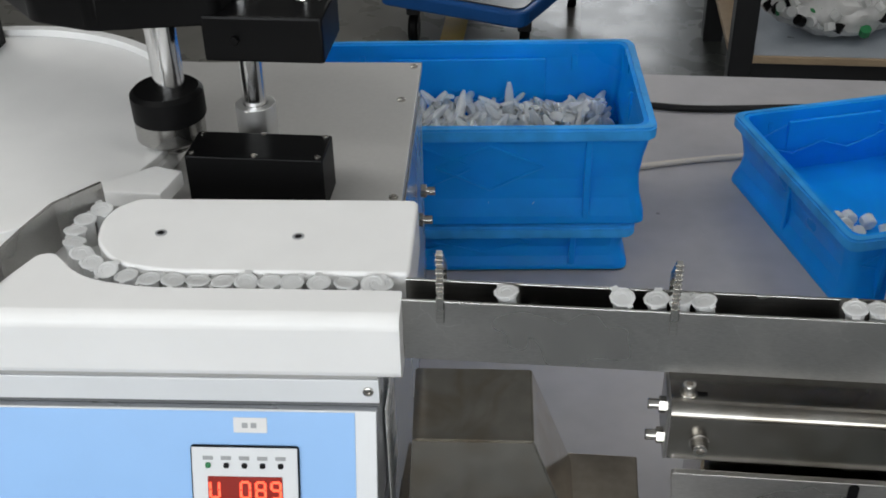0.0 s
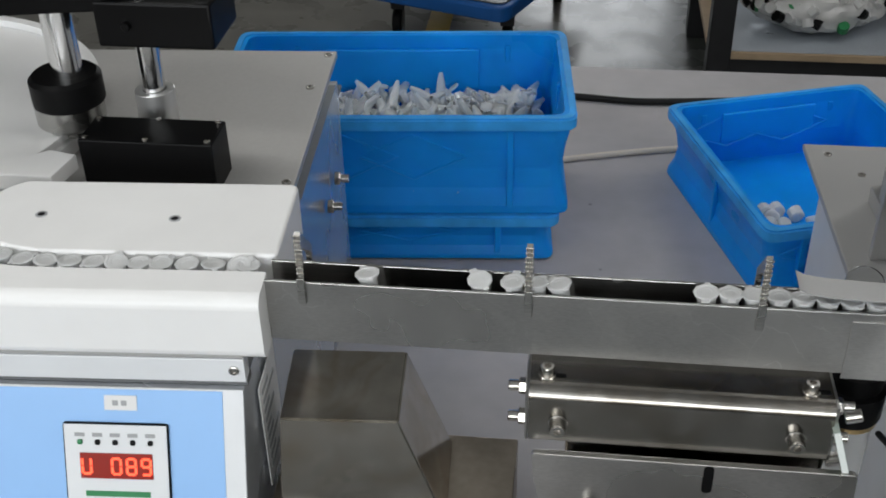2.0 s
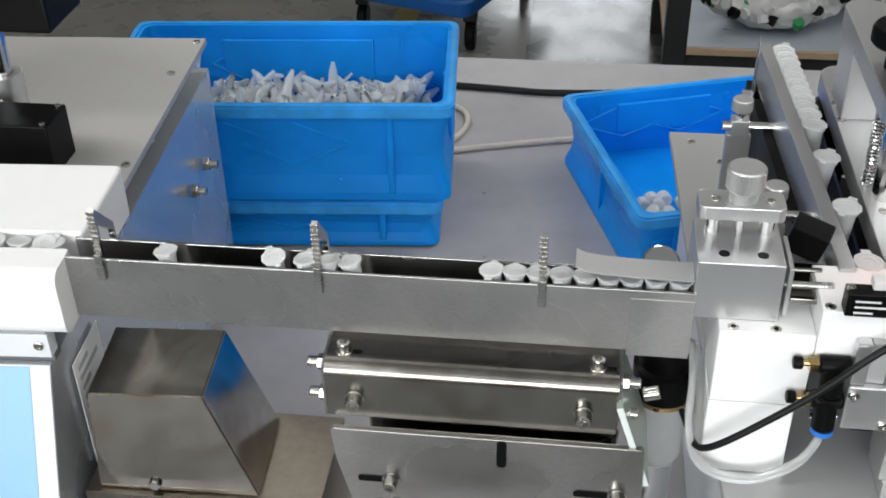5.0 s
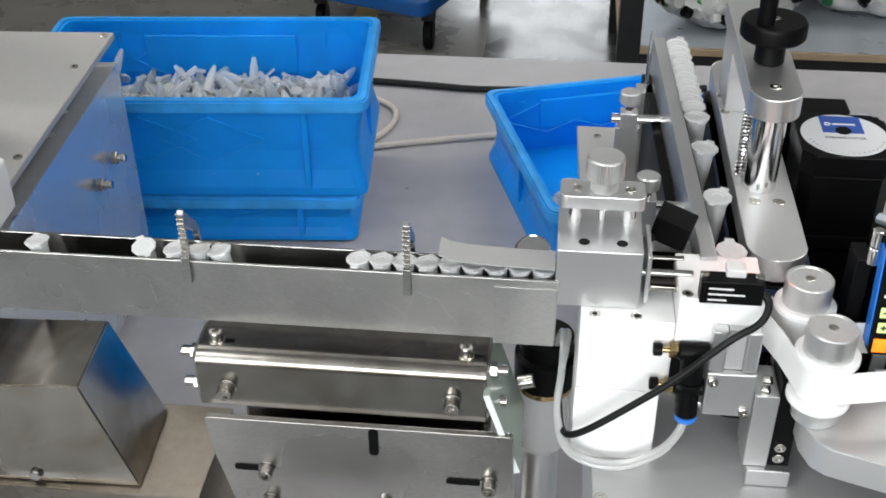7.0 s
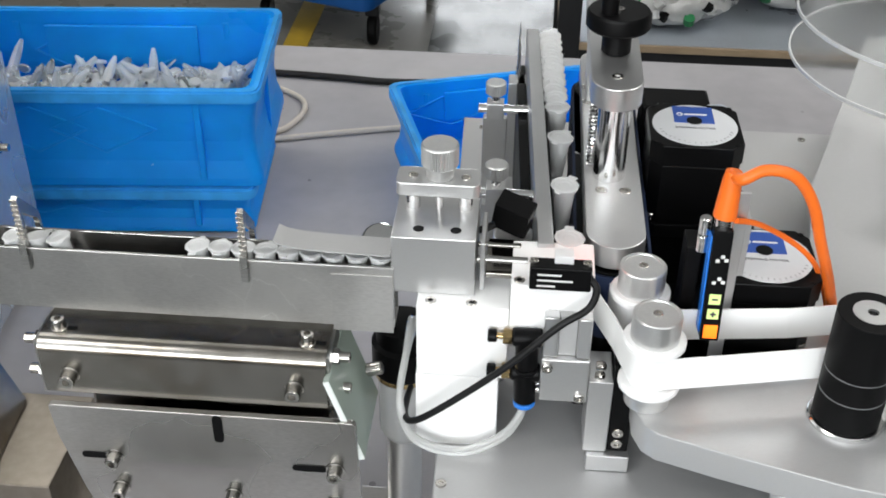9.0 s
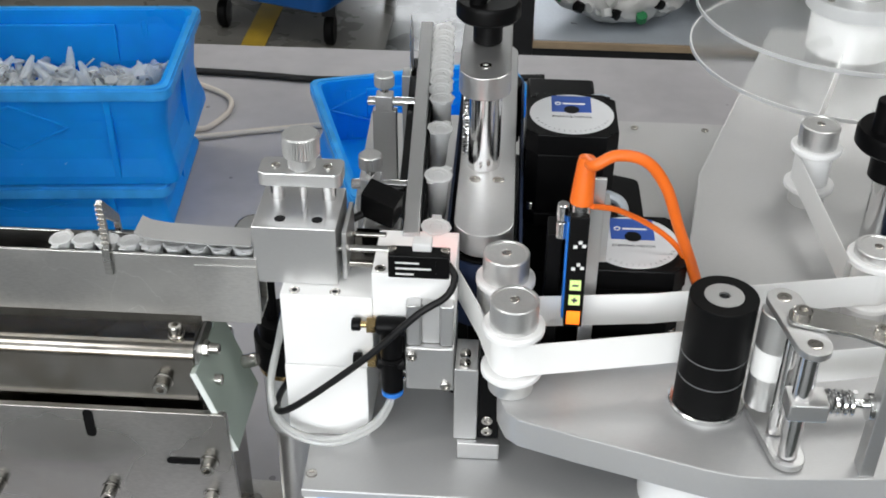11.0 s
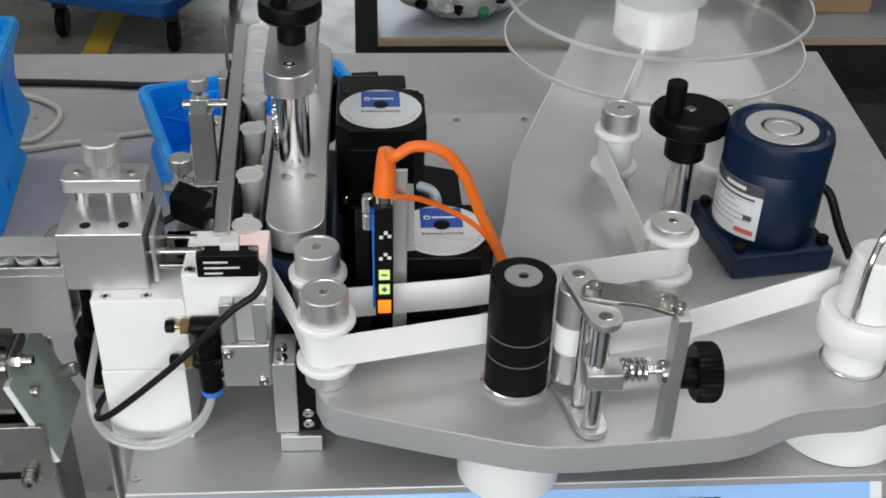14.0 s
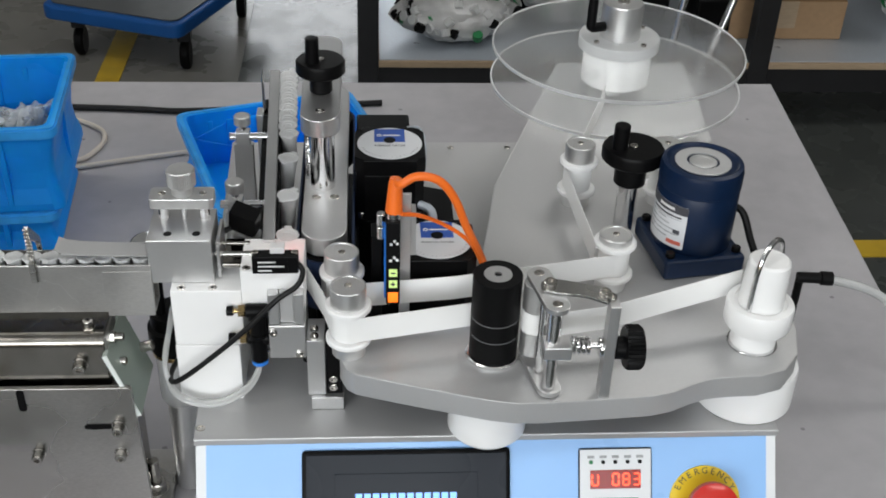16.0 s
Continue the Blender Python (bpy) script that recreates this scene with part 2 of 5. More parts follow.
CORD = material("cream_cord", (0.66, 0.60, 0.52), 0.6, 0.0, 0.06, 60)


# ---- building helpers ----
BASE = {}


def thing(name, base, label, category, group="", rz=0.0, kind=""):
    ob = new(name)
    ob.empty_display_size = 0.02
    ob.matrix_world = pose(*base, 0, 0, rz)
    BASE[ob.name] = Vector(base)
    return tagged(ob, label, category, group, kind)


def smooth(me, angle=35):
    me.shade_smooth()
    me.set_sharp_from_angle(angle=radians(angle))
    for p in me.polygons:
        if len(p.vertices) > 4 or p.area > 6e-4 or max(abs(c) for c in p.normal) > 0.99995:
            p.use_smooth = False


def knurled(profile, c, teeth, depth=0.0005, axis="z"):
    """A turned knob whose widest rings are fluted."""
    n = teeth * 2
    b = lathe(profile, (0, 0, 0), n, "z")
    top = max(r for r, h in profile) - 1e-5
    for v in b.verts:
        r = math.hypot(v.co.x, v.co.y)
        if r > top and round(math.atan2(v.co.y, v.co.x) / (2 * math.pi) * n) % 2:
            v.co.x *= (r - depth) / r
            v.co.y *= (r - depth) / r
    if axis == "x":
        b.transform(Matrix.Rotation(radians(90), 4, "Y"))
    b.transform(Matrix.Translation(c))
    return b


def part(name, bm, mat, parent=None, label="", base=None, category="", group="", kind="", rz=0.0):
    """A bmesh in plan coordinates as ONE mesh object, under a thing or part, or on its own."""
    me = bpy.data.meshes.new(name)
    o = BASE[parent.name] if parent else Vector(base or (0, 0, 0))
    bmesh.ops.translate(bm, vec=-o, verts=bm.verts)
    bm.to_mesh(me)
    bm.free()
    smooth(me)
    me.materials.append(mat)
    ob = new(name, me)
    if len(me.polygons) < 600:
        wn_ = ob.modifiers.new("weighted_normal", "WEIGHTED_NORMAL")
        wn_.keep_sharp = True
    BASE[ob.name] = o
    if parent:
        ob.parent = parent
    else:
        ob.matrix_world = pose(*o, 0, 0, rz)
    return tagged(ob, label, category, group, kind)


def B():
    return bmesh.new()


def merge(bm, other):
    me = bpy.data.meshes.new("tmp")
    other.to_mesh(me)
    other.free()
    bm.from_mesh(me)
    bpy.data.meshes.remove(me)
    return bm


def box(x0, x1, y0, y1, z0, z1, bevel=0.0008, seg=2, bm=None, m=None):
    b = bmesh.new()
    bmesh.ops.create_cube(b, size=1)
    for v in b.verts:
        v.co = Vector((x0 + (v.co.x + .5) * (x1 - x0), y0 + (v.co.y + .5) * (y1 - y0), z0 + (v.co.z + .5) * (z1 - z0)))
    if bevel:
        bmesh.ops.bevel(b, geom=b.edges[:], offset=bevel, segments=seg, affect="EDGES", profile=0.5)
    if m is not None:
        b.transform(m)
    return merge(bm, b) if bm is not None else b


def lathe(profile, c, n=40, axis="z", bm=None):
    """A turned body: profile of (radius, height) along the axis from c."""
    b = bmesh.new()
    rings = []
    for r, h in profile:
        if r < 1e-6:
            rings.append([b.verts.new((0, 0, h))])
        else:
            rings.append([b.verts.new((r * math.cos(2 * math.pi * i / n), r * math.sin(2 * math.pi * i / n), h)) for i in range(n)])
    for a, d in zip(rings, rings[1:]):
        for i in range(n):
            j = (i + 1) % n
            if len(a) == 1 and len(d) > 1:
                b.faces.new((a[0], d[i], d[j]))
            elif len(d) == 1 and len(a) > 1:
                b.faces.new((a[i], a[j], d[0]))
            elif len(a) > 1:
                b.faces.new((a[i], a[j], d[j], d[i]))
    bmesh.ops.recalc_face_normals(b, faces=b.faces)
    if axis == "x":
        b.transform(Matrix.Rotation(radians(90), 4, "Y"))
    elif axis == "y":
        b.transform(Matrix.Rotation(radians(-90), 4, "X"))
    elif not isinstance(axis, str):
        b.transform(Vector(axis).to_track_quat("Z", "Y").to_matrix().to_4x4())
    b.transform(Matrix.Translation(c))
    return merge(bm, b) if bm is not None else b


def cyl(r, h, c, bevel=0.0006, n=36, axis="z", bm=None):
    e = min(bevel, r * .4, h * .4)
    return lathe([(0, 0), (r - e, 0), (r, e), (r, h - e), (r - e, h), (0, h)], c, n, axis, bm)


def ring(r0, r1, h, c, n=40, axis="z", bm=None, e=0.0004):
    return lathe([(r0, 0), (r1 - e, 0), (r1, e), (r1, h - e), (r1 - e, h), (r0, h), (r0, 0)], c, n, axis, bm)


def prism(outline, z0, z1, bevel=0.0008, bm=None, seg=2):
    b = bmesh.new()
    lo = b.faces.new([b.verts.new((x, y, z0)) for x, y in outline])
    top = bmesh.ops.extrude_face_region(b, geom=[lo])
    bmesh.ops.translate(b, vec=(0, 0, z1 - z0), verts=[g for g in top["geom"] if isinstance(g, bmesh.types.BMVert)])
    bmesh.ops.recalc_face_normals(b, faces=b.faces)
    if bevel:
        edges = [e for e in b.edges if abs(e.verts[0].co.z - e.verts[1].co.z) < 1e-6]
        bmesh.ops.bevel(b, geom=edges, offset=bevel, segments=seg, affect="EDGES", profile=0.5)
    return merge(bm, b) if bm is not None else b


def soft_front(bm, y_max, radius):
    """Rounds the long front edges of a block."""
    front = [e for e in bm.edges if max(v.co.y for v in e.verts) < y_max and abs(e.verts[0].co.z - e.verts[1].co.z) < 1e-5]
    bmesh.ops.bevel(bm, geom=front, offset=radius, segments=6, affect="EDGES", profile=0.5)
    return bm


def rounded(points, radius, n=6):
    """An outline with its corners rounded."""
    out = []
    for i, p in enumerate(points):
        a, p, c = Vector(points[i - 1]), Vector(p), Vector(points[(i + 1) % len(points)])
        r = radius[i] if isinstance(radius, (list, tuple)) else radius
        da, dc = (a - p), (c - p)
        r = min(r, da.length * .49, dc.length * .49)
        s, e = p + da.normalized() * r, p + dc.normalized() * r
        for k in range(n + 1):
            t = k / n
            q = s * (1 - t) ** 2 + p * 2 * t * (1 - t) + e * t * t
            out.append((q.x, q.y))
    return out


def stadium(x, y0, y1, r, n=14):
    pts = [(x + r * math.cos(math.pi + math.pi * i / n), y0 + r * math.sin(math.pi + math.pi * i / n)) for i in range(n + 1)]
    return pts + [(x + r * math.cos(math.pi * i / n), y1 + r * math.sin(math.pi * i / n)) for i in range(n + 1)]


def spline(points, steps=8):
    pts = [Vector(p) for p in points]
    pts = [pts[0] * 2 - pts[1]] + pts + [pts[-1] * 2 - pts[-2]]
    out = []
    for a, b, c, d in zip(pts, pts[1:], pts[2:], pts[3:]):
        for k in range(steps):
            t = k / steps
            out.append(0.5 * (2 * b + (c - a) * t + (2 * a - 5 * b + 4 * c - d) * t * t + (3 * b - a - 3 * c + d) * t ** 3))
    return out + [pts[-2]]


def tube(points, r, n=10, steps=8, bm=None):
    """A round cord, hose or bent rod along a smooth path."""
    path = spline(points, steps)
    b = bmesh.new()
    rings, up = [], Vector((0.13, 0.27, 0.95))
    for i, p in enumerate(path):
        d = (path[min(i + 1, len(path) - 1)] - path[max(i - 1, 0)]).normalized()
        s = d.cross(up)
        s = s.normalized() if s.length > 1e-4 else d.orthogonal().normalized()
        u = s.cross(d).normalized()
        up = u
        rings.append([b.verts.new(p + r * (math.cos(2 * math.pi * k / n) * s + math.sin(2 * math.pi * k / n) * u)) for k in range(n)])
    for a, c in zip(rings, rings[1:]):
        for k in range(n):
            b.faces.new((a[k], a[(k + 1) % n], c[(k + 1) % n], c[k]))
    b.faces.new(rings[0][::-1])
    b.faces.new(rings[-1])
    bmesh.ops.recalc_face_normals(b, faces=b.faces)
    return merge(bm, b) if bm is not None else b


def hexagon(r, h, c, axis="z", bm=None):
    return lathe([(0, 0), (r, 0), (r, h * .85), (r * .9, h), (0, h)], c, 6, axis, bm)


def socket_screw(parent, c, r=0.0028, h=0.004, axis="z", name="screw", mat=None):
    """A socket head cap screw: head with a recessed hexagon."""
    b = lathe([(0, h * .45), (r * .5, h * .45), (r * .5, h), (r * .85, h), (r, h * .85), (r, 0), (0, 0)], c, 14, axis)
    return part(name, b, mat or BOLT, parent)


def strip(points, z0, z1, thick=0.0006, bm=None):
    """A thin upright band along a plan path."""
    b = bmesh.new()
    pts = [Vector(p) for p in points]
    cols = []
    for i, p in enumerate(pts):
        d = (pts[min(i + 1, len(pts) - 1)] - pts[max(i - 1, 0)]).normalized()
        nrm = Vector((-d.y, d.x)) * thick / 2
        cols.append([b.verts.new((*(p + nrm), z0)), b.verts.new((*(p + nrm), z1)), b.verts.new((*(p - nrm), z1)), b.verts.new((*(p - nrm), z0))])
    for a, c in zip(cols, cols[1:]):
        for k in range(4):
            b.faces.new((a[k], a[(k + 1) % 4], c[(k + 1) % 4], c[k]))
    b.faces.new(cols[0][::-1])
    b.faces.new(cols[-1])
    bmesh.ops.recalc_face_normals(b, faces=b.faces)
    return merge(bm, b) if bm is not None else b


def letters(name, text, size, m, mat, parent, align="CENTER"):
    """Raised lettering at the pose m."""
    cu = bpy.data.curves.new(name, "FONT")
    cu.body, cu.size, cu.extrude, cu.align_x, cu.align_y = text, size, 0.0001, align, "CENTER"
    tmp = bpy.data.objects.new(name, cu)
    scene.collection.objects.link(tmp)
    bpy.context.view_layer.update()
    me = bpy.data.meshes.new_from_object(tmp)
    bpy.data.objects.remove(tmp)
    b = bmesh.new()
    b.from_mesh(me)
    bpy.data.meshes.remove(me)
    b.transform(m)
    return part(name, b, mat, parent)


# ---- the room ----
TZ = -0.164          # table top
FZ = -0.914          # floor
part("floor", box(-5, 5, -4.2, 6.2, FZ - 0.1, FZ, 0), FLOOR, None, "dark green-grey glossy epoxy workshop floor", (0, 0, FZ), "floor", kind="structure")
part("pavement", box(-5, -0.25, 1.9, 6.2, FZ, FZ + 0.004, 0), FLOOR_PALE, None, "pale worn concrete strip of the workshop floor", (0, 0, FZ), "floor", kind="structure")
part("trim", box(0.4, 5, 1.56, 1.63, FZ, FZ + 0.003, 0), YELLOW, None, "yellow painted line on the dark floor", (0, 0, FZ), "floor line", kind="structure")
b = box(-5, -0.75, 6.2, 6.35, FZ, 2.1, 0)
box(0.35, 5, 6.2, 6.35, FZ, 2.1, 0, bm=b)
box(-0.75, 0.35, 6.2, 6.35, 1.15, 2.1, 0, bm=b)
part("wall_north", b, WALL, None, "plain pale painted workshop wall with an open doorway", (0, 6.2, FZ), "wall", kind="structure")
part("floor_line", box(-0.665, -0.595, 2.30, 3.6, FZ + .0045, FZ + .0075, 0), YELLOW, None, "short yellow painted line on the worn floor", (0, 0, FZ), "floor line", kind="structure")
part("wall_east", box(5, 5.15, -4.2, 6.2, FZ, 2.1, 0), WALL, None, "plain pale painted workshop wall", (5, 0, FZ), "wall", kind="structure")
part("wall_west", box(-5.15, -5, -4.2, 6.2, FZ, 2.1, 0), WALL, None, "plain pale painted workshop wall", (-5, 0, FZ), "wall", kind="structure")
b = box(-5, -3.4, -4.35, -4.2, FZ, 2.1, 0)
box(1.2, 5, -4.35, -4.2, FZ, 2.1, 0, bm=b)
box(-3.4, 1.2, -4.35, -4.2, FZ, -0.3, 0, bm=b)
box(-3.4, 1.2, -4.35, -4.2, 1.8, 2.1, 0, bm=b)
part("wall_south", b, WALL, None, "plain pale painted wall with a wide window opening", (0, -4.2, FZ), "wall", kind="structure")
part("ceiling", box(-5.1, 5.1, -4.3, 6.3, 2.1, 2.2, 0), CEIL, None, "plain pale workshop ceiling", (0, 0, 2.1), "ceiling", kind="structure")

# table
t = thing("work_table", (-0.3, 0.2, FZ), "long grey laminate work table with small scratches and spots", "table")
part("tabletop", prism([(-1.9, -0.115), (0.675, -0.115), (0.745, 0.938), (-1.9, 0.936)], TZ - 0.03, TZ, 0.002), TABLE, t)
part("apron", box(-1.85, 0.60, -0.09, 0.88, TZ - 0.09, TZ - 0.032, 0.002), RACK, t)
for lx, ly in ((-1.8, -0.06), (0.57, -0.06), (-1.8, 0.86), (0.62, 0.86)):
    part("leg", box(lx - .025, lx + .025, ly - .025, ly + .025, FZ, TZ - 0.092, 0.002), RACK, t)


# ---- crates of tubes ----
def crate(name, base, lx, ly, h, rz, label, ring_h=0.012, ledge=0.005, diamonds=True):
    """A stacking crate: flared walls with ribs, a thick rim and a floor."""
    t = thing(name, base, label, "crate", "blue crates", rz)
    x, y, z = base
    fl, th = 0.009, 0.004

    prof = ((0.0, .0005), (.08, .001), (.25, .0055), (.45, .0072), (.65, .005), (.85, .0012), (1.0, 0.0))

    def loop(d, zz, f):
        hx, hy = lx / 2 - f - d, ly / 2 - f - d
        return [(x + px, y + py, zz) for px, py in rounded([(-hx, -hy), (hx, -hy), (hx, hy), (-hx, hy)], 0.012, 4)]
    b = bmesh.new()
    vo = [[b.verts.new(p) for p in loop(0, z + h * k, f)] for k, f in prof]
    vi = [[b.verts.new(p) for p in loop(th, max(z + h * k, z + th), max(f, .003))] for k, f in prof]
    n = len(vo[0])
    for k in range(n):
        j = (k + 1) % n
        for lo, hi in zip(vo, vo[1:]):
            b.faces.new((lo[k], lo[j], hi[j], hi[k]))
        for lo, hi in zip(vi, vi[1:]):
            b.faces.new((lo[j], lo[k], hi[k], hi[j]))
        b.faces.new((vo[-1][k], vo[-1][j], vi[-1][j], vi[-1][k]))
    b.faces.new(vo[0][::-1])
    b.faces.new(vi[0])
    body = part("body", b, CRATE, t)
    b = bmesh.new()
    r0 = [(x + px, y + py) for px, py in rounded([(-lx / 2 - .004, -ly / 2 - .004), (lx / 2 + .004, -ly / 2 - .004), (lx / 2 + .004, ly / 2 + .004), (-lx / 2 - .004, ly / 2 + .004)], 0.014, 4)]
    r1 = [(x + px, y + py) for px, py in rounded([(-lx / 2 + ledge, -ly / 2 + ledge), (lx / 2 - ledge, -ly / 2 + ledge), (lx / 2 - ledge, ly / 2 - ledge), (-lx / 2 + ledge, ly / 2 - ledge)], 0.010, 4)]
    for (za, zb) in ((z + h - ring_h, z + h + .001),):
        qa = [[b.verts.new((*p, zz)) for p in r] for r, zz in ((r0, za), (r0, zb), (r1, zb), (r1, za))]
        for a, c in zip(qa, qa[1:] + qa[:1]):
            for k in range(len(a)):
                b.faces.new((a[k], a[(k + 1) % len(a)], c[(k + 1) % len(a)], c[k]))
    bmesh.ops.recalc_face_normals(b, faces=b.faces)
    bmesh.ops.bevel(b, geom=[e for e in b.edges if abs(e.verts[0].co.z - e.verts[1].co.z) < 1e-6 and e.calc_face_angle(0) > 1], offset=0.002, segments=2, affect="EDGES")
    part("rim", b, CRATE_RIM, t)
    for sy in (-1, 1):
        for sx in (-.33, .33):
            f = 0.5 * fl
            part("rib", box(x + sx * lx - .003, x + sx * lx + .003, y + sy * (ly / 2 - f) - .004, y + sy * (ly / 2 - f) + .004, z + .006, z + h - ring_h, 0.001), CRATE, t)
    for sx in (-1, 1):
        part("rib", box(x + sx * (lx / 2 - .006) - .004, x + sx * (lx / 2 - .006) + .004, y - .003, y + .003, z + .006, z + h - ring_h, 0.001), CRATE, t)
    part("label_panel", box(x - lx * .24, x + lx * .24, y + ly / 2 - .0125, y + ly / 2 - .0085, z + h * .42, z + h * .86, 0.001), CRATE, t)
    # raised diamonds on the long walls, following their hollow
    def inset(zz):
        q = (zz - z) / h
        for (k0, f0), (k1, f1) in zip(prof, prof[1:]):
            if k0 <= q <= k1:
                return f0 + (f1 - f0) * (q - k0) / (k1 - k0)
        return 0.0
    for sg, lift in ((-1, .0002), (1, -.0052)) if diamonds else ():
        for cx in (x - .045, x + .02):
            hz, hw = h * .24, 0.05
            zc = z + h * .58
            ring_pts = [(cx + hw * u, zc + hz * w) for (u0, w0), (u1, w1) in (((-1, 0), (0, 1)), ((0, 1), (1, 0)), ((1, 0), (0, -1)), ((0, -1), (-1, 0))) for u, w in [(u0 + (u1 - u0) * k / 4, w0 + (w1 - w0) * k / 4) for k in range(4)]]
            ring_pts = [Vector((px, y + sg * (ly / 2 - inset(pz) + lift), pz)) for px, pz in ring_pts]
            part("diamond", tube(ring_pts + ring_pts[:1], .0013, 6, 1), CRATE, t)
    return t


C1 = (-0.385, 0.572)
crate("crate", (C1[0] - .008, C1[1] - .004, TZ + .0031), 0.327, 0.186, 0.0500, 5, "blue plastic stacking crate under another crate on the table")
crate("crate", (*C1, TZ + .0557), 0.335, 0.192, 0.1023, 5, "blue plastic crate heaped with clear tubes, stacked on a crate")
crate("crate", (0.036, 0.595, TZ + .001), 0.222, 0.250, 0.077, 18, "blue plastic crate holding a few white caps on the table")


def small_tube(bm, m, r=0.0055, length=0.034, open_lid=True):
    b = lathe([(r * .35, -length), (r * .75, -length * .72), (r * .9, -length * .45), (r, 0), (r * 1.25, 0), (r * 1.25, .0025), (r * .8, .0025), (r * .8, -length * .3)], (0, 0, 0), 9)
    if open_lid:
        lathe([(0, 0), (r * 1.25, 0), (r * 1.25, .002), (0, .002)], (r * 1.5, 0, .008), 9, (1, 0, .4), bm=b)
    b.transform(m)
    return merge(bm, b)


rng = random.Random(4)
pile = bmesh.new()
for k in range(520):
    u, v = rng.uniform(-.132, .132), rng.uniform(-.062, .062)
    hgt = TZ + .0495 + .045 + rng.uniform(-.022, .012) + .008 * math.sin(u * 30) * math.cos(v * 40)
    small_tube(pile, Matrix.Translation((C1[0] + u, C1[1] + v, hgt)) @ Euler((rng.uniform(0, 6.3), rng.uniform(0, 6.3), rng.uniform(0, 6.3))).to_matrix().to_4x4())
part("tube_heap", pile, TUBE_CLEAR, None, "heap of loose clear plastic tubes in a blue crate", (*C1, TZ + .055), "tubes", kind="stuff", rz=5)
caps = bmesh.new()
for k in range(40):
    u, v = rng.uniform(-.09, .06), rng.uniform(-.11, -.01)
    b2 = lathe([(0, 0), (.006, 0), (.0075, .001), (.0075, .011), (.006, .012), (0, .012)], (0, 0, 0), 10)
    b2.transform(Matrix.Translation((0.040 + u, 0.597 + v, TZ + .012 + rng.uniform(0, .012))) @ Euler((rng.uniform(0, 6.3), rng.uniform(0, 6.3), 0)).to_matrix().to_4x4())
    merge(caps, b2)
part("loose_caps", caps, TUBE_PP, None, "loose white tube caps lying in a blue crate", (0.040, 0.597, TZ + .005), "caps", kind="stuff", rz=16)

part("power_cord", tube([(-0.75, 0.84, TZ + .005), (-0.45, 0.85, TZ + .005), (-0.263, 0.843, TZ + .005), (-0.19, 0.838, TZ + .005), (-0.124, 0.833, TZ + .005), (0.0, 0.845, TZ + .005), (0.15, 0.86, TZ + .005)], 0.0045), CABLE, None, "black power cord lying on the grey table", (-0.2, 0.84, TZ), "cable")
part("cream_cord", tube([(-0.30, 0.665, TZ + .004), (-0.244, 0.677, TZ + .004), (-0.18, 0.697, TZ + .004), (-0.111, 0.716, TZ + .004), (-0.02, 0.735, TZ + .004)], 0.0033), CORD, None, "cream flat cord lying across the grey table", (-0.18, 0.69, TZ), "cable")
part("cream_cord", tube([(-0.30, 0.82, TZ + .004), (-0.261, 0.803, TZ + .004), (-0.228, 0.775, TZ + .004), (-0.222, 0.74, TZ + .004), (-0.238, 0.70, TZ + .004), (-0.258, 0.684, TZ + .012)], 0.0033), CORD, None, "loop of cream cord on the grey table", (-0.23, 0.74, TZ), "cable")


# ---- sorting machine with the white outlet block ----
def console(name, base, x0, x1, y1, ztop, lip, slope, rz, label, plate_mat, side_mat):
    """A sheet-metal cabinet with a top plate and a control panel that leans back."""
    t = thing(name, base, label, "machine", rz=rz)
    z0 = TZ + .012
    zp = ztop - lip
    dy = (zp - z0) * slope
    b = bmesh.new()
    prof = [(0.004, zp), (0.004 - dy, z0), (y1, z0), (y1, zp)]
    lo = [b.verts.new((x0 + .002, base[1] * 0 + y, z)) for y, z in prof]
    hi = [b.verts.new((x1 - .002, y, z)) for y, z in prof]
    b.faces.new(lo)
    b.faces.new(hi[::-1])
    for k in range(4):
        b.faces.new((lo[k], lo[(k + 1) % 4], hi[(k + 1) % 4], hi[k]))
    bmesh.ops.recalc_face_normals(b, faces=b.faces)
    return t, b, z0, zp, dy


def on_panel(y0, zp, slope, x, s, off=0.0):
    """A pose on the leaning panel: x across, s metres down along it, facing out."""
    a = math.atan(slope)
    return Matrix.Translation((x, y0 - s * math.sin(a) - off * math.cos(a), zp - s * math.cos(a) + off * math.sin(a))) @ Matrix.Rotation(radians(90) - a, 4, "X")


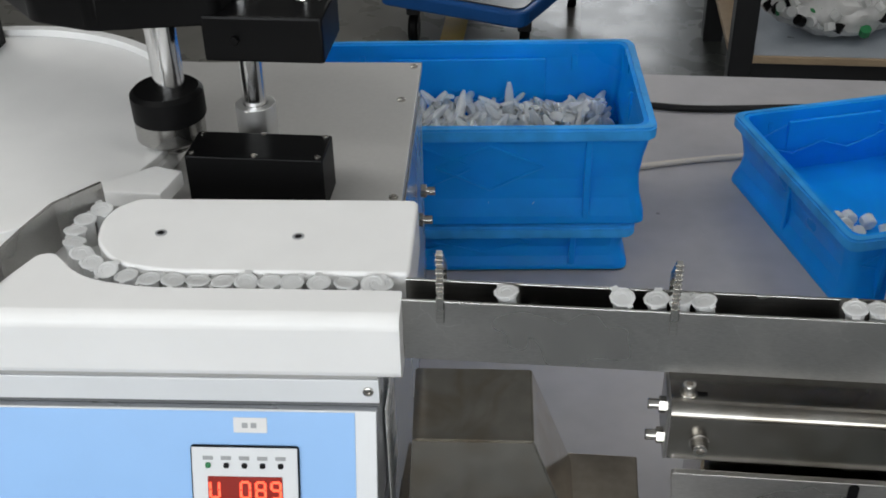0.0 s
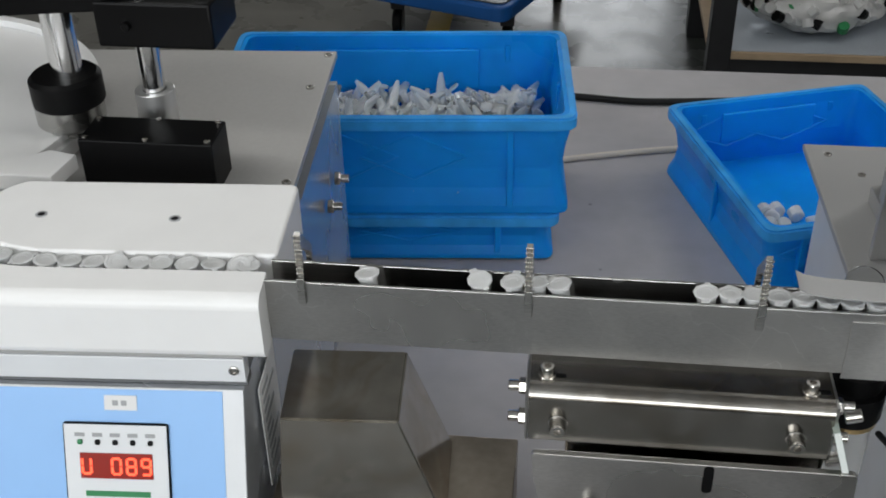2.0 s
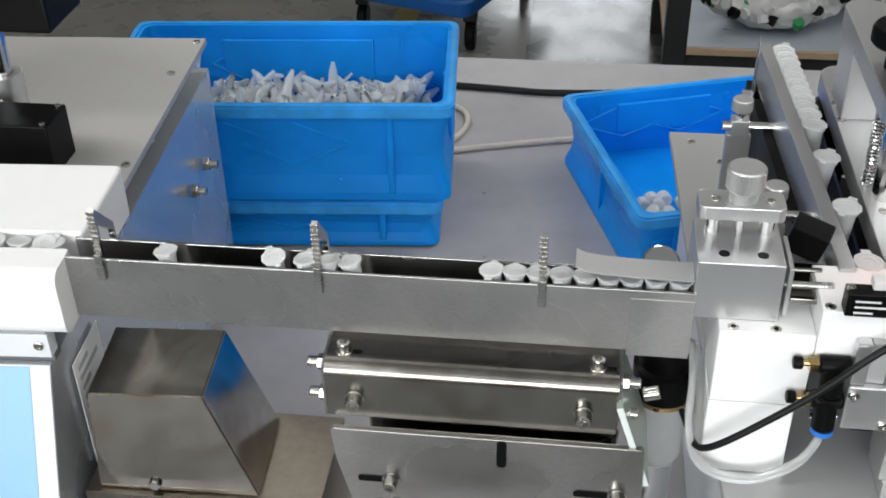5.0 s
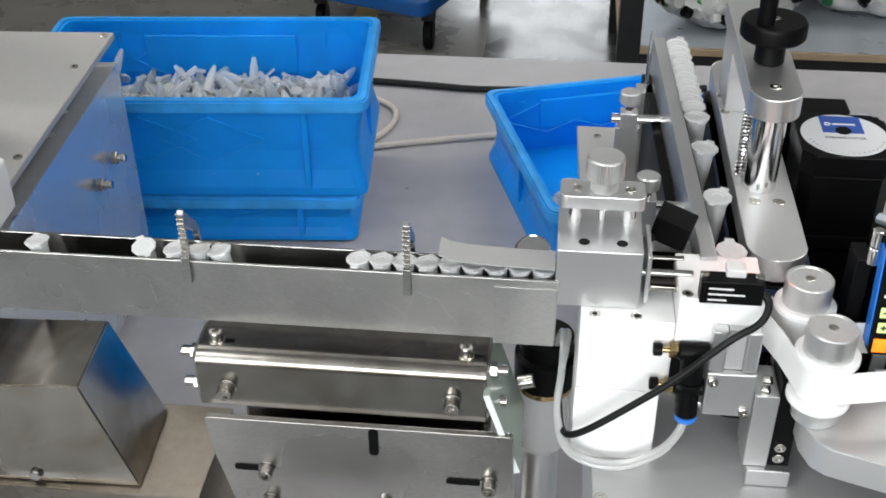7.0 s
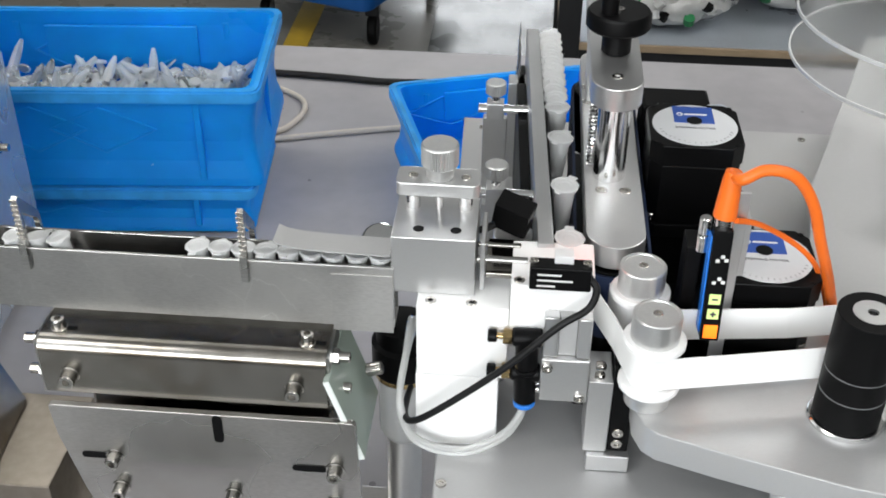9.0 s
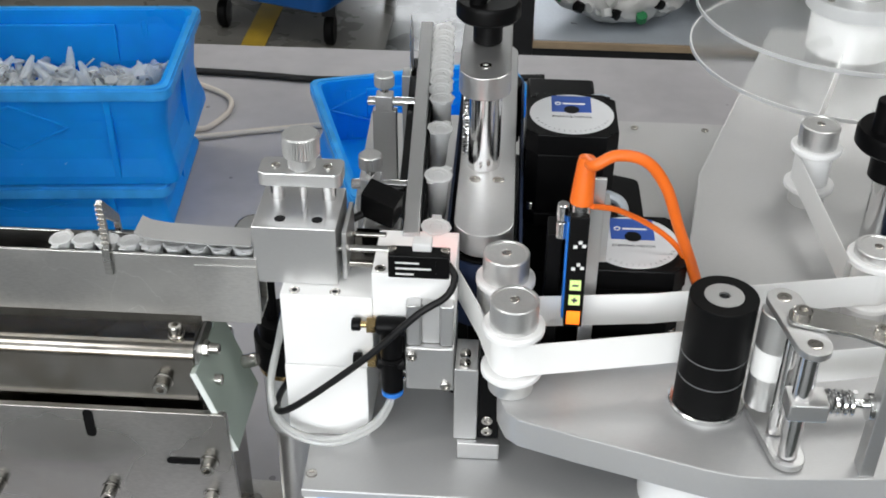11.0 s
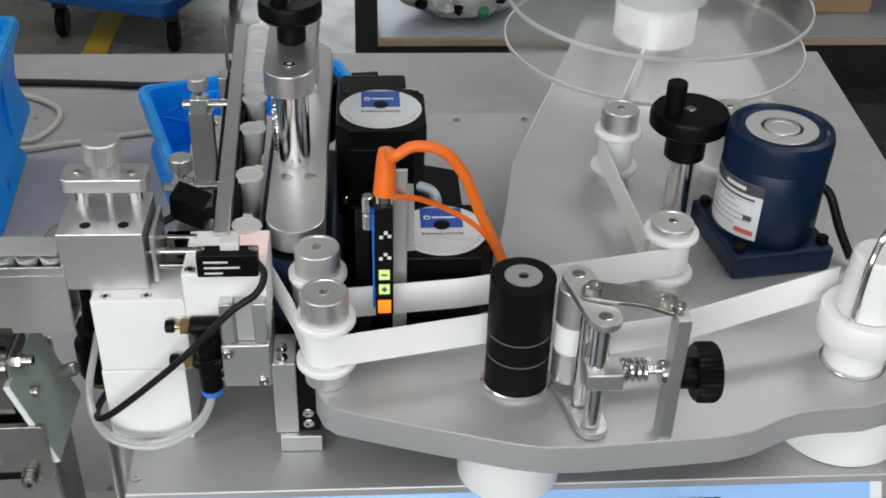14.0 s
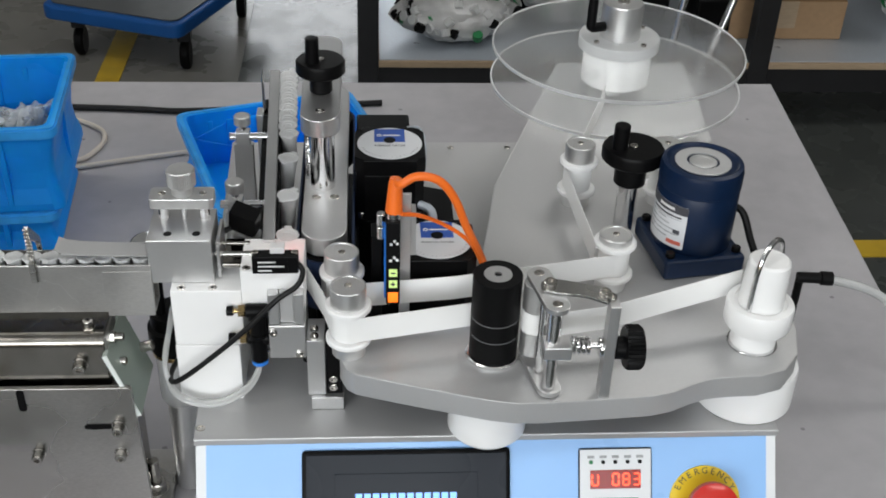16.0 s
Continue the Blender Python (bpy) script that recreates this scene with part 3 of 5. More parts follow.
def meter(parent, place, x, s, off, digits, label, scale=1.0):
    """A panel meter with a red numeric display, lamps and buttons; place(x, s, off) gives poses on the panel."""
    m = place(x, s, off) @ Matrix.Diagonal((scale, scale, 1, 1))
    bezel = part("meter", box(-.0275, .0275, -.034, .034, 0, .002, 0.0016, bm=B(), m=m), BLACK, parent, label)
    part("face", box(-.0268, .0268, -.0333, .0333, .0018, .0026, 0.0004, bm=B(), m=m), BEZEL, bezel)
    part("display", box(-.019, .019, .004, .018, .0025, .0033, 0.0003, bm=B(), m=m), LED_BACK, bezel)
    seg = {"0": "abcdef", "8": "abcdefg", "9": "abcdfg", "3": "abcdg", "U": "bcdef", " ": ""}
    for k, ch in enumerate(digits):
        cx = -.0155 + k * .0078
        b = bmesh.new()
        for sname in seg[ch]:
            w, h = .0045, .0085
            bars = {"a": (0, h / 2, w, 1), "d": (0, -h / 2, w, 1), "g": (0, 0, w, 1), "f": (-w / 2, h / 4, h / 2, 0), "b": (w / 2, h / 4, h / 2, 0), "e": (-w / 2, -h / 4, h / 2, 0), "c": (w / 2, -h / 4, h / 2, 0)}
            bx, by, ln, flat = bars[sname]
            hw, hh = (ln * .42, .0006) if flat else (.0006, ln * .42)
            box(cx + bx - hw, cx + bx + hw, .011 + by - hh, .011 + by + hh, .0031, .0036, 0, bm=b, m=m)
        if len(b.verts):
            part("digit", b, LED_RED, bezel)
    for k in range(5):
        part("lamp", box(-.0014 - .0185 + k * .0092, .0014 - .0185 + k * .0092, .0225, .0253, .0024, .0036, .0009, bm=B(), m=m), GREEN_CAP if k == 0 else BLACK, bezel)
        part("caption", box(-.0026 - .0185 + k * .0092, .0026 - .0185 + k * .0092, .0268, .0288, .0026, .0029, 0, bm=B(), m=m), PRINT_GREY, bezel)
    part("caption", box(-.017, .017, -.006, -.003, .0026, .0029, 0, bm=B(), m=m), GREEN_CAP, bezel)
    for k in range(4):
        part("button", box(-.0042 - .0165 + k * .011, .0042 - .0165 + k * .011, -.024, -.016, .0024, .0034, .0008, bm=B(), m=m), PRINT_GREY, bezel)
    return bezel


LB = (-0.395, 0.2, TZ)
LX0, LX1, LY0 = -1.0, -0.396, 0.035
t, b, z0, zp, dy = console("sorting_machine", LB, LX0, LX1, 0.43, 0.081, 0.028, 0.40, 3.5, "grey desktop tube sorting machine with blue control panel", PLATE_GREY, SHEET_GREY)
for v in b.verts:
    v.co.y += LY0 - .004 if v.co.y < 0.3 else 0
part("cabinet", b, SIDE_SHEET, t)
part("top_plate", box(LX0, LX1, LY0, 0.43, 0.075, 0.081, 0.001), PLATE_GREY, t)
part("front_lip", box(LX0, LX1, LY0, LY0 + .01, 0.058, 0.0745, 0.0006), PANEL_WHITE, t)
# dark strip: the shadow in the gap below the lip, put in as colour
part("seam", box(LX0, LX1, LY0 + .003, LY0 + .012, 0.0535, 0.0578, 0), SEAM, t)


def lplace(x, s, off):
    return on_panel(LY0, 0.053, 0.40, x, s, off)


part("panel_frame", box(LX0 - LX1 + .002, -.002, -.205, 0, 0, .002, 0.0006, bm=B(), m=lplace(LX1, 0, 0)), PANEL_WHITE, t)
part("panel_film", box(LX0 - LX1 + .002, -.014, -.20, -.001, .002, .0026, 0.0002, bm=B(), m=lplace(LX1, 0, 0)), PANEL_BLUE, t, "light blue printed panel film")
meter(t, lplace, -0.4725, 0.059, .0026, "U 089", "panel meter with red digits", 1.12)
part("sticker", box(-.0095, .0095, -.0045, .0045, 0, .0006, .0002, bm=B(), m=lplace(-0.4690, .0090, .0026)), LABEL_WHITE, t, "small white sticker with two marks")
for k in (-.003, .002):
    part("mark", box(k - .0016, k + .0016, -.0015, .0015, .0006, .0009, 0, bm=B(), m=lplace(-0.4690, .0090, .0026)), PRINT_GREY, t)
socket_screw(t, (-0.402, LY0, 0.067), 0.003, 0.0015, (0, -1, 0))
part("rating_plate", box(-.3962, -.3952, 0.055, 0.10, -0.045, 0.035, 0.0004), LABEL_WHITE, t, "white paper label on the side sheet")
rl = random.Random(8)
for k in range(9):
    part("print_bar", box(-.3955, -.3948, 0.060, 0.062 + rl.uniform(.01, .03), 0.026 - k * .0075, 0.0295 - k * .0075, 0), PRINT_GREY, t)
for bx, by in ((-0.408, 0.365), (-0.402, 0.22), (-0.402, 0.425), (-0.60, 0.415)):
    socket_screw(t, (bx, by - .005, 0.081), 0.0032, 0.0016)
for by, bz in ((0.371, -0.008), (0.330, -0.010)):
    part("bolt", hexagon(.0062, .005, (-.396, by, bz), "x"), BOLT, t)
    part("bolt", cyl(.0035, .012, (-.396, by, bz), .0004, 16, "x"), BOLT, t)

# white outlet block with its curved groove
t = thing("outlet_block", (-0.395, 0.2, 0.081), "white nylon guide block with rounded edges and a curved tube groove", "guide block", rz=3.5)
# raised island behind the groove
isl = rounded([(-0.380, 0.0765), (-0.380, 0.155), (-0.553, 0.155), (-0.566, 0.144), (-0.570, 0.128), (-0.566, 0.104), (-0.548, 0.084), (-0.52, 0.0775)], [.003, .006, .004, .008, .01, .02, .02, .01], 5)
part("inner_guide", prism(isl, 0.0815, 0.117, 0.002, seg=3), POM, t)
frn = rounded([(-0.383, 0.034), (-0.383, 0.046), (-0.383, 0.0605), (-0.53, 0.0615), (-0.565, 0.070), (-0.587, 0.094), (-0.596, 0.092), (-0.61, 0.060), (-0.614, 0.034)], [.0001, .0001, .002, .02, .02, .006, .02, .015, .0001], 5)
frn = [p for k, p in enumerate(frn) if math.dist(p, frn[k - 1]) > .0002]
part("outer_guide", soft_front(prism(frn, 0.074, 0.117, 0), 0.0345, 0.0075), POM, t)
part("groove_floor", prism([(-0.381, 0.060), (-0.381, 0.078), (-0.54, 0.086), (-0.57, 0.13), (-0.60, 0.13), (-0.597, 0.08), (-0.55, 0.058)], 0.0815, 0.098, 0), POM, t)
for hx, hy in ((-0.530, 0.1155), (-0.448, 0.1130)):
    part("counterbore", ring(0.0022, 0.0036, 0.0006, (hx, hy, 0.1168), 20), PRINT_GREY, t)
    part("screw", cyl(0.0023, 0.0005, (hx, hy, 0.1167), 0.0001, 16), BLACK, t)
part("curved_fence", strip([(-0.576, 0.155), (-0.598, 0.130), (-0.606, 0.105), (-0.612, 0.08), (-0.614, 0.055)], 0.085, 0.128, 0.0025), STEEL, t)
socket_screw(t, (-0.6125, 0.062, 0.1215), 0.0035, 0.004, (1, -.6, 0.3))


def microtube(base_name="micro_tube"):
    """One small tube with its cap ring, lid and hinge tab, upright in the groove."""
    t = thing(base_name, (0, 0, 0), "frosted plastic microtube standing in the guide rail", "tube", "tubes in the guide")
    part("body", lathe([(0, -.034), (.0022, -.033), (.0042, -.022), (.0050, -.004), (.0052, -.0016), (.0059, -.0014), (.0060, .0003), (.0048, .0003)], (0, 0, 0), 20), TUBE_PP, t)
    part("lid", lathe([(.0046, .0002), (.0060, .0003), (.0070, .0006), (.0071, .0011), (.0066, .0015), (.0054, .0016), (.0050, .0012), (.0030, .0012), (.0026, .0009), (0, .0009)], (0, 0, 0), 10), TUBE_PP, t)
    part("hinge_tab", box(-.0022, .0022, .0060, .0092, .0003, .0012, .0003), TUBE_PP, t)
    part("front_tab", box(-.0016, .0016, -.0084, -.0060, .0003, .0011, .0003), TUBE_PP, t)
    return t


first = microtube()
first.matrix_basis = pose(-0.387, 0.0685, 0.1150, 0, 0, 5)
spots = []
path = spline([(-0.400, 0.0685, 0), (-0.45, 0.069, 0), (-0.50, 0.0695, 0), (-0.535, 0.0725, 0), (-0.560, 0.084, 0), (-0.578, 0.104, 0), (-0.583, 0.122, 0), (-0.577, 0.139, 0), (-0.566, 0.152, 0)], 20)
d, last = 0.0, path[0]
spots.append(path[0])
for p in path[1:]:
    d += (p - last).length
    last = p
    if d > 0.0126:
        spots.append(p)
        d = 0
rot = pose(0, 0, 0, 0, 0, 3.5)
rt = random.Random(2)
for p in spots:
    q = Vector((LB[0], LB[1], 0)) + rot @ (Vector((p.x, p.y, 0)) - Vector((LB[0], LB[1], 0)))
    copy_thing(first, pose(q.x, q.y, 0.1150, rt.uniform(-9, 9), rt.uniform(-9, 9), rt.uniform(-50, 50)))

# heads over the sorting plate
t = thing("press_head", (-0.50, 0.262, 0.081), "black press head on a steel shaft above the sorting plate", "press head")
part("block", box(-0.537, -0.445, 0.195, 0.230, 0.0812, 0.119, 0.001), BLACK_ANO, t)
for sx, sy in ((-.533, .199), (-.491, .198), (-.449, .199), (-.533, .226), (-.491, .227), (-.449, .226)):
    socket_screw(t, (sx, sy, 0.119), 0.0022, 0.0012)
part("collar", ring(0.0085, 0.0140, 0.044, (-0.505, 0.262, 0.0812), 32), ALU_FINE, t)
part("shaft", cyl(0.008, 0.135, (-0.505, 0.262, 0.0815), 0.0005, 28), CHROME, t)
part("carriage", box(-0.527, -0.447, 0.235, 0.29, 0.168, 0.200, 0.002), BLACK_ANO, t)
for sx in (-.505, -.462):
    coil = [(sx + .009 * math.cos(k * 1.0472), .262 + .009 * math.sin(k * 1.0472), .2005 + k * .0009) for k in range(40)]
    part("spring", tube(coil, .0011, 6, 2), CHROME, t)
part("guide_rod", cyl(0.0045, 0.14, (-0.462, 0.262, 0.16), 0.0005, 20), CHROME, t)
part("knob", cyl(0.003, 0.004, (-0.505, 0.231, 0.184), 0.0005, 14, (0, 1, 0)), BLACK, t)

t = thing("torque_chuck", (-0.565, 0.25, 0.081), "steel and black chuck on a shaft under a black arm", "chuck")
part("nose", lathe([(0, -.004), (.010, -.004), (.010, .000), (.021, .005), (.0240, .008), (.0240, .022), (0, .022)], (-0.562, 0.245, 0.1005), 36), STEEL, t)
part("grip_ring", lathe([(0, 0), (.0245, 0), (.025, .001), (.025, .018), (.022, .021), (0, .021)], (-0.561, 0.245, 0.1225), 36), RUBBER, t)
part("shaft", cyl(0.0105, 0.085, (-0.558, 0.245, 0.143), 0.0005, 28), CHROME, t)
part("arm", prism(rounded([(-0.64, 0.235), (-0.595, 0.222), (-0.515, 0.238), (-0.505, 0.29), (-0.76, 0.44), (-0.80, 0.40)], 0.006), 0.192, 0.222, 0.002), BLACK_ANO, t)
socket_screw(t, (-0.585, 0.230, 0.2215), 0.003, 0.002)
part("post", box(-0.80, -0.76, 0.375, 0.415, 0.0812, 0.1918, 0.002), BLACK_ANO, t)

t = thing("feed_disc", (-0.74, 0.26, 0.081), "large off-white round feeding disc on the sorting machine", "feed disc")
part("disc", lathe([(0, 0), (.172, 0), (.174, .002), (.174, .012), (.171, .015), (0, .015)], (-0.735, 0.262, 0.0812), 96), POM, t)
part("rim", ring(0.165, 0.1735, 0.006, (-0.735, 0.262, 0.0962), 96), POM, t)
part("guide_wedge", prism([(-0.60, 0.165), (-0.545, 0.165), (-0.540, 0.195), (-0.560, 0.20)], 0.0965, 0.108, 0.001), POM, t)


# ---- transfer rail between the machines ----
t = thing("guide_rail", (-0.2, 0.065, 0.066), "stainless steel guide rail with an open slot for tubes", "guide rail")
part("front_wall", box(-0.374, -0.026, 0.0535, 0.0552, 0.0765, 0.117, 0.0003), STEEL_DULL, t)
part("end_sheet", box(-0.060, -0.0265, 0.0528, 0.0534, 0.0735, 0.1120, 0.0002), STEEL_DULL, t)
part("back_wall", box(-0.374, -0.026, 0.0705, 0.0722, 0.0765, 0.1185, 0.0003), STEEL, t)
part("slot_floor", box(-0.374, -0.026, 0.0554, 0.0703, 0.0767, 0.0787, 0), STEEL, t)
for cx in (-0.353, -0.229, -0.107):
    clip = thing("rail_clip", (cx, 0.06, 0.105), "small ribbed steel clip standing on the guide rail", "clip", "rail clips")
    out = [(0.0535, 0.1175), (0.0535, 0.147), (0.0555, 0.149), (0.075, 0.128), (0.0775, 0.105), (0.0755, 0.105), (0.073, 0.124), (0.0565, 0.138), (0.0565, 0.1175)]
    bb = bmesh.new()
    lo = [bb.verts.new((cx - .0016, y, z)) for y, z in out]
    hi = [bb.verts.new((cx + .0016, y, z)) for y, z in out]
    for k in range(len(out)):
        bb.faces.new((lo[k], lo[(k + 1) % len(out)], hi[(k + 1) % len(out)], hi[k]))
    bb.faces.new(lo[::-1])
    bb.faces.new(hi)
    bmesh.ops.recalc_face_normals(bb, faces=bb.faces)
    part("arch", bb, STEEL, clip)
    part("leg", box(cx - .0022, cx + .0022, 0.0508, 0.0534, 0.104, 0.121, 0.0004), STEEL, clip)
    ribs = bmesh.new()
    for k in range(9):
        box(cx - .0022, cx + .0022, 0.0526, 0.0534, 0.1225 + k * .003, 0.124 + k * .003, 0.0002, bm=ribs)
    part("ribs", ribs, BOLT, clip)
for k in range(9):
    copy_thing(first, pose(-0.135 + k * .0126, 0.0628, 0.1180, rt.uniform(-8, 8), rt.uniform(-8, 8), rt.choice((0, 180)) + rt.uniform(-25, 25)))
for x in (-0.318, -0.256, -0.238, -0.2255, -0.213):
    copy_thing(first, pose(x, 0.0628, 0.1180, rt.uniform(-10, 10), rt.uniform(-10, 10), rt.uniform(-40, 40)))
cv = bmesh.new()
strip_pts = [(-0.090, 0.131), (-0.085, 0.1285), (-0.075, 0.127), (-0.055, 0.126), (-0.028, 0.1255)]
va = [[cv.verts.new((x, y, z + dz)) for x, z in strip_pts] for y in (0.052, 0.069) for dz in (0, .0008)]
for a, c in ((va[0], va[1]), (va[1], va[3]), (va[3], va[2]), (va[2], va[0])):
    for k in range(len(strip_pts) - 1):
        cv.faces.new((a[k], a[k + 1], c[k + 1], c[k]))
cv.faces.new((va[0][0], va[1][0], va[3][0], va[2][0]))
bmesh.ops.recalc_face_normals(cv, faces=cv.faces)
part("cover_strip", cv, ALU_PLATE, None, "thin bent steel strip holding the tubes down", (-0.06, 0.06, 0.125), "cover strip")

# ---- vibrator stand under the rail ----
t = thing("vibrator_stand", (-0.14, 0.07, TZ), "stainless steel vibrator stand with an angle bracket and slotted plate", "stand")
ang = rounded([(0.072, 0.0665), (0.040, 0.0665), (0.0352, 0.0617), (0.0352, 0.030), (0.0372, 0.030), (0.0372, 0.0605), (0.041, 0.0645), (0.072, 0.0645)], [.0002, .004, .004, .0002, .0002, .003, .003, .0002], 4)
bb = bmesh.new()
lo = [bb.verts.new((-0.2265, y, z)) for y, z in ang]
hi = [bb.verts.new((-0.0625, y, z)) for y, z in ang]
for k in range(len(ang)):
    bb.faces.new((lo[k], lo[(k + 1) % len(ang)], hi[(k + 1) % len(ang)], hi[k]))
bb.faces.new(lo[::-1])
bb.faces.new(hi)
bmesh.ops.recalc_face_normals(bb, faces=bb.faces)
bracket = part("bracket", bb, STEEL_DARK, t)
for sx in (-0.217, -0.0745):
    part("washer", ring(.002, .0048, .0008, (sx, 0.0485, 0.0665), 20), BOLT, bracket)
    socket_screw(bracket, (sx, 0.0485, 0.0673), 0.0041, 0.006)
    part("slot", box(sx + .004, sx + .0105, 0.0468, 0.0502, 0.0664, 0.0668, 0.0002), BLACK, bracket)
for sx in (-0.210, -0.081):
    part("washer", ring(.002, .0055, .0008, (sx, 0.0352, 0.0435), 20, (0, -1, 0)), BOLT, bracket)
    socket_screw(bracket, (sx, 0.0344, 0.0435), 0.0046, 0.007, (0, -1, 0))
part("end_flap", box(-0.2285, -0.2268, 0.037, 0.071, 0.028, 0.0655, 0.0004), STEEL, t)
part("end_flap", box(-0.0622, -0.0605, 0.037, 0.071, 0.028, 0.0655, 0.0004), STEEL, t)
for bx, ax in ((-0.2285, (-1, 0, 0)), (-0.0605, (1, 0, 0))):
    for by, bz in ((0.048, 0.058), (0.046, 0.037)):
        part("bolt", cyl(.0032, .010, (bx, by, bz), .0006, 14, ax), BOLT, t)
        part("nut", hexagon(.0048, .004, (bx, by, bz), ax), BOLT, t)
front = rounded([(-0.224, 0.0265), (-0.046, 0.0265), (-0.042, -0.115), (-0.19, -0.115), (-0.212, -0.04), (-0.222, 0.004)], 0.003, 3)
bb = prism(front, 0.0, 0.004, 0.0004)
bb.transform(Matrix.Translation((0, 0.0315, 0)) @ Matrix.Rotation(radians(90), 4, "X"))
plate = part("slotted_plate", bb, STEEL_WARM, t)
for sx, sz, w, h in ((-0.1255, 0.0160, .0028, .0100), (-0.2005, -0.0110, .009, .0022), (-0.074, -0.0105, .010, .0022)):
    out = rounded([(sx - w, sz - h), (sx + w, sz - h), (sx + w, sz + h), (sx - w, sz + h)], min(w, h) * .95, 5)
    bb = prism(out, 0, .0006, 0)
    bb.transform(Matrix.Translation((0, 0.0274, 0)) @ Matrix.Rotation(radians(90), 4, "X"))
    part("slot", bb, BLACK, plate)
for sx, sz in ((-0.1900, -0.0110), (-0.0590, -0.0105), (-0.190, -0.0370), (-0.1215, -0.0370), (-0.060, -0.0370)):
    part("washer", ring(.002, .0055, .0008, (sx, 0.0273, sz), 20, (0, -1, 0)), BOLT, plate)
    socket_screw(plate, (sx, 0.0265, sz), 0.0042, 0.007, (0, -1, 0))
part("body", box(-0.205, -0.060, 0.044, 0.115, -0.13, 0.024, 0.004), STEEL_DARK, t)
part("base_plate", box(-0.285, -0.042, 0.0, 0.15, TZ + .001, -0.150, 0.002), STEEL_WARM, t)
for sx, sy in ((-0.106, 0.020), (-0.255, 0.02), (-0.056, 0.10)):
    part("washer", ring(.004, .011, .002, (sx, sy, -0.150), 24), BOLT, t)
    part("nut", hexagon(.0085, .008, (sx, sy, -0.148), "z"), BOLT, t)
    part("stud", cyl(.0048, .026, (sx, sy, -0.142), .001, 16), BOLT, t)
g = part("glass_guard", box(-.0019, .0019, 0.030, 0.088, -.030, .030, 0.0004, bm=B(), m=Matrix.Translation((-0.0525, 0, 0.026)) @ Matrix.Rotation(radians(-18), 4, "Y")), GLASS_GREEN, t, "greenish glass plate with a pale cut edge")
part("cut_edge", box(-.0017, .0017, 0.0294, 0.0299, -.030, .030, 0, bm=B(), m=Matrix.Translation((-0.0525, 0, 0.026)) @ Matrix.Rotation(radians(-18), 4, "Y")), GLASS_EDGE, g)
for by, bz in ((0.074, 0.027), (0.066, 0.000)):
    part("bolt", cyl(.0042, .010, (-0.046 - (bz - .027) * -.3, by, bz), .0008, 14, (1, 0, .3)), BOLT, t)

# hopper chute beside the stand
t = thing("steel_chute", (-0.33, 0.065, TZ), "mirror-finished stainless steel chute box with a sloping side", "chute")
bb = bmesh.new()
V = [bb.verts.new(p) for p in ((-0.368, 0.031, 0.036), (-0.300, 0.035, 0.036), (-0.304, 0.098, 0.036), (-0.374, 0.094, 0.036),
                               (-0.374, 0.030, -0.040), (-0.273, 0.032, -0.040), (-0.277, 0.100, -0.040), (-0.380, 0.096, -0.040))]
for f in ((0, 1, 2, 3), (4, 7, 6, 5), (0, 4, 5, 1), (1, 5, 6, 2), (2, 6, 7, 3), (3, 7, 4, 0)):
    bb.faces.new([V[i] for i in f])
bmesh.ops.recalc_face_normals(bb, faces=bb.faces)
bmesh.ops.bevel(bb, geom=bb.edges[:], offset=0.0009, segments=2, affect="EDGES")
part("body", bb, STEEL_CHUTE, t)
part("foot", box(-0.383, -0.235, 0.026, 0.108, TZ + .001, -0.0405, 0.001), STEEL_BROWN, t)
part("screw", cyl(.004, .003, (-0.338, 0.031, -0.034), .0008, 16, (0, -1, 0)), BOLT, t)

# air filter behind the stand
t = thing("air_regulator", (-0.030, 0.125, TZ), "black air regulator with a clear bowl beside the stand", "regulator")
part("bowl", lathe([(0, 0), (.014, 0), (.0165, .006), (.0165, .055), (0, .055)], (-0.030, 0.122, -0.065), 28), HOSE, t)
part("cap", lathe([(0, 0), (.019, 0), (.020, .002), (.020, .022), (.017, .024), (.017, .036), (0, .037)], (-0.030, 0.122, -0.009), 28), BLACK, t)
part("brass_ring", cyl(.0185, .004, (-0.030, 0.122, -0.0135), .0005, 28), BRASS, t)
part("neck", cyl(.012, .10, (-0.030, 0.122, TZ + .0005), .001, 24), ALU, t)
part("gauge", cyl(.011, .006, (-0.041, 0.111, 0.094), .0015, 28, (0, -.5, .9)), CHROME, t)
part("gauge_stem", cyl(.004, .075, (-0.037, 0.118, 0.022), .0005, 14), BLACK, t)

# ---- labelling machine ----
RB = (0.217, 0.215, TZ)
t, b, z0, zp, dy = console("labelling_machine", RB, 0.0, 0.434, 0.425, 0.0, 0.0065, 0.65, 0, "desktop labelling machine with a leaning light blue control panel", ALU_PLATE, PANEL_WHITE)
part("cabinet", b, PANEL_WHITE, t)
part("base_plate", prism([(0.0, 0.0), (0.434, 0.0), (0.440, 0.450), (-0.0135, 0.450)], -0.006, 0.0, 0.0008), ALU_PLATE, t)
for sx, sy in ((0.004, 0.432), (0.026, 0.400), (0.215, 0.437), (0.275, 0.437), (0.004, 0.012), (0.428, 0.012)):
    socket_screw(t, (sx, sy, 0.0), 0.0032, 0.0012)
for sx in (.03, .404):
    for sy in (.02, .39):
        part("foot", cyl(.014, .0122, (sx, sy, TZ), .001, 24), RUBBER, t)


def rplace(x, s, off):
    return on_panel(0.004, -0.0065, 0.65, x, s, off)


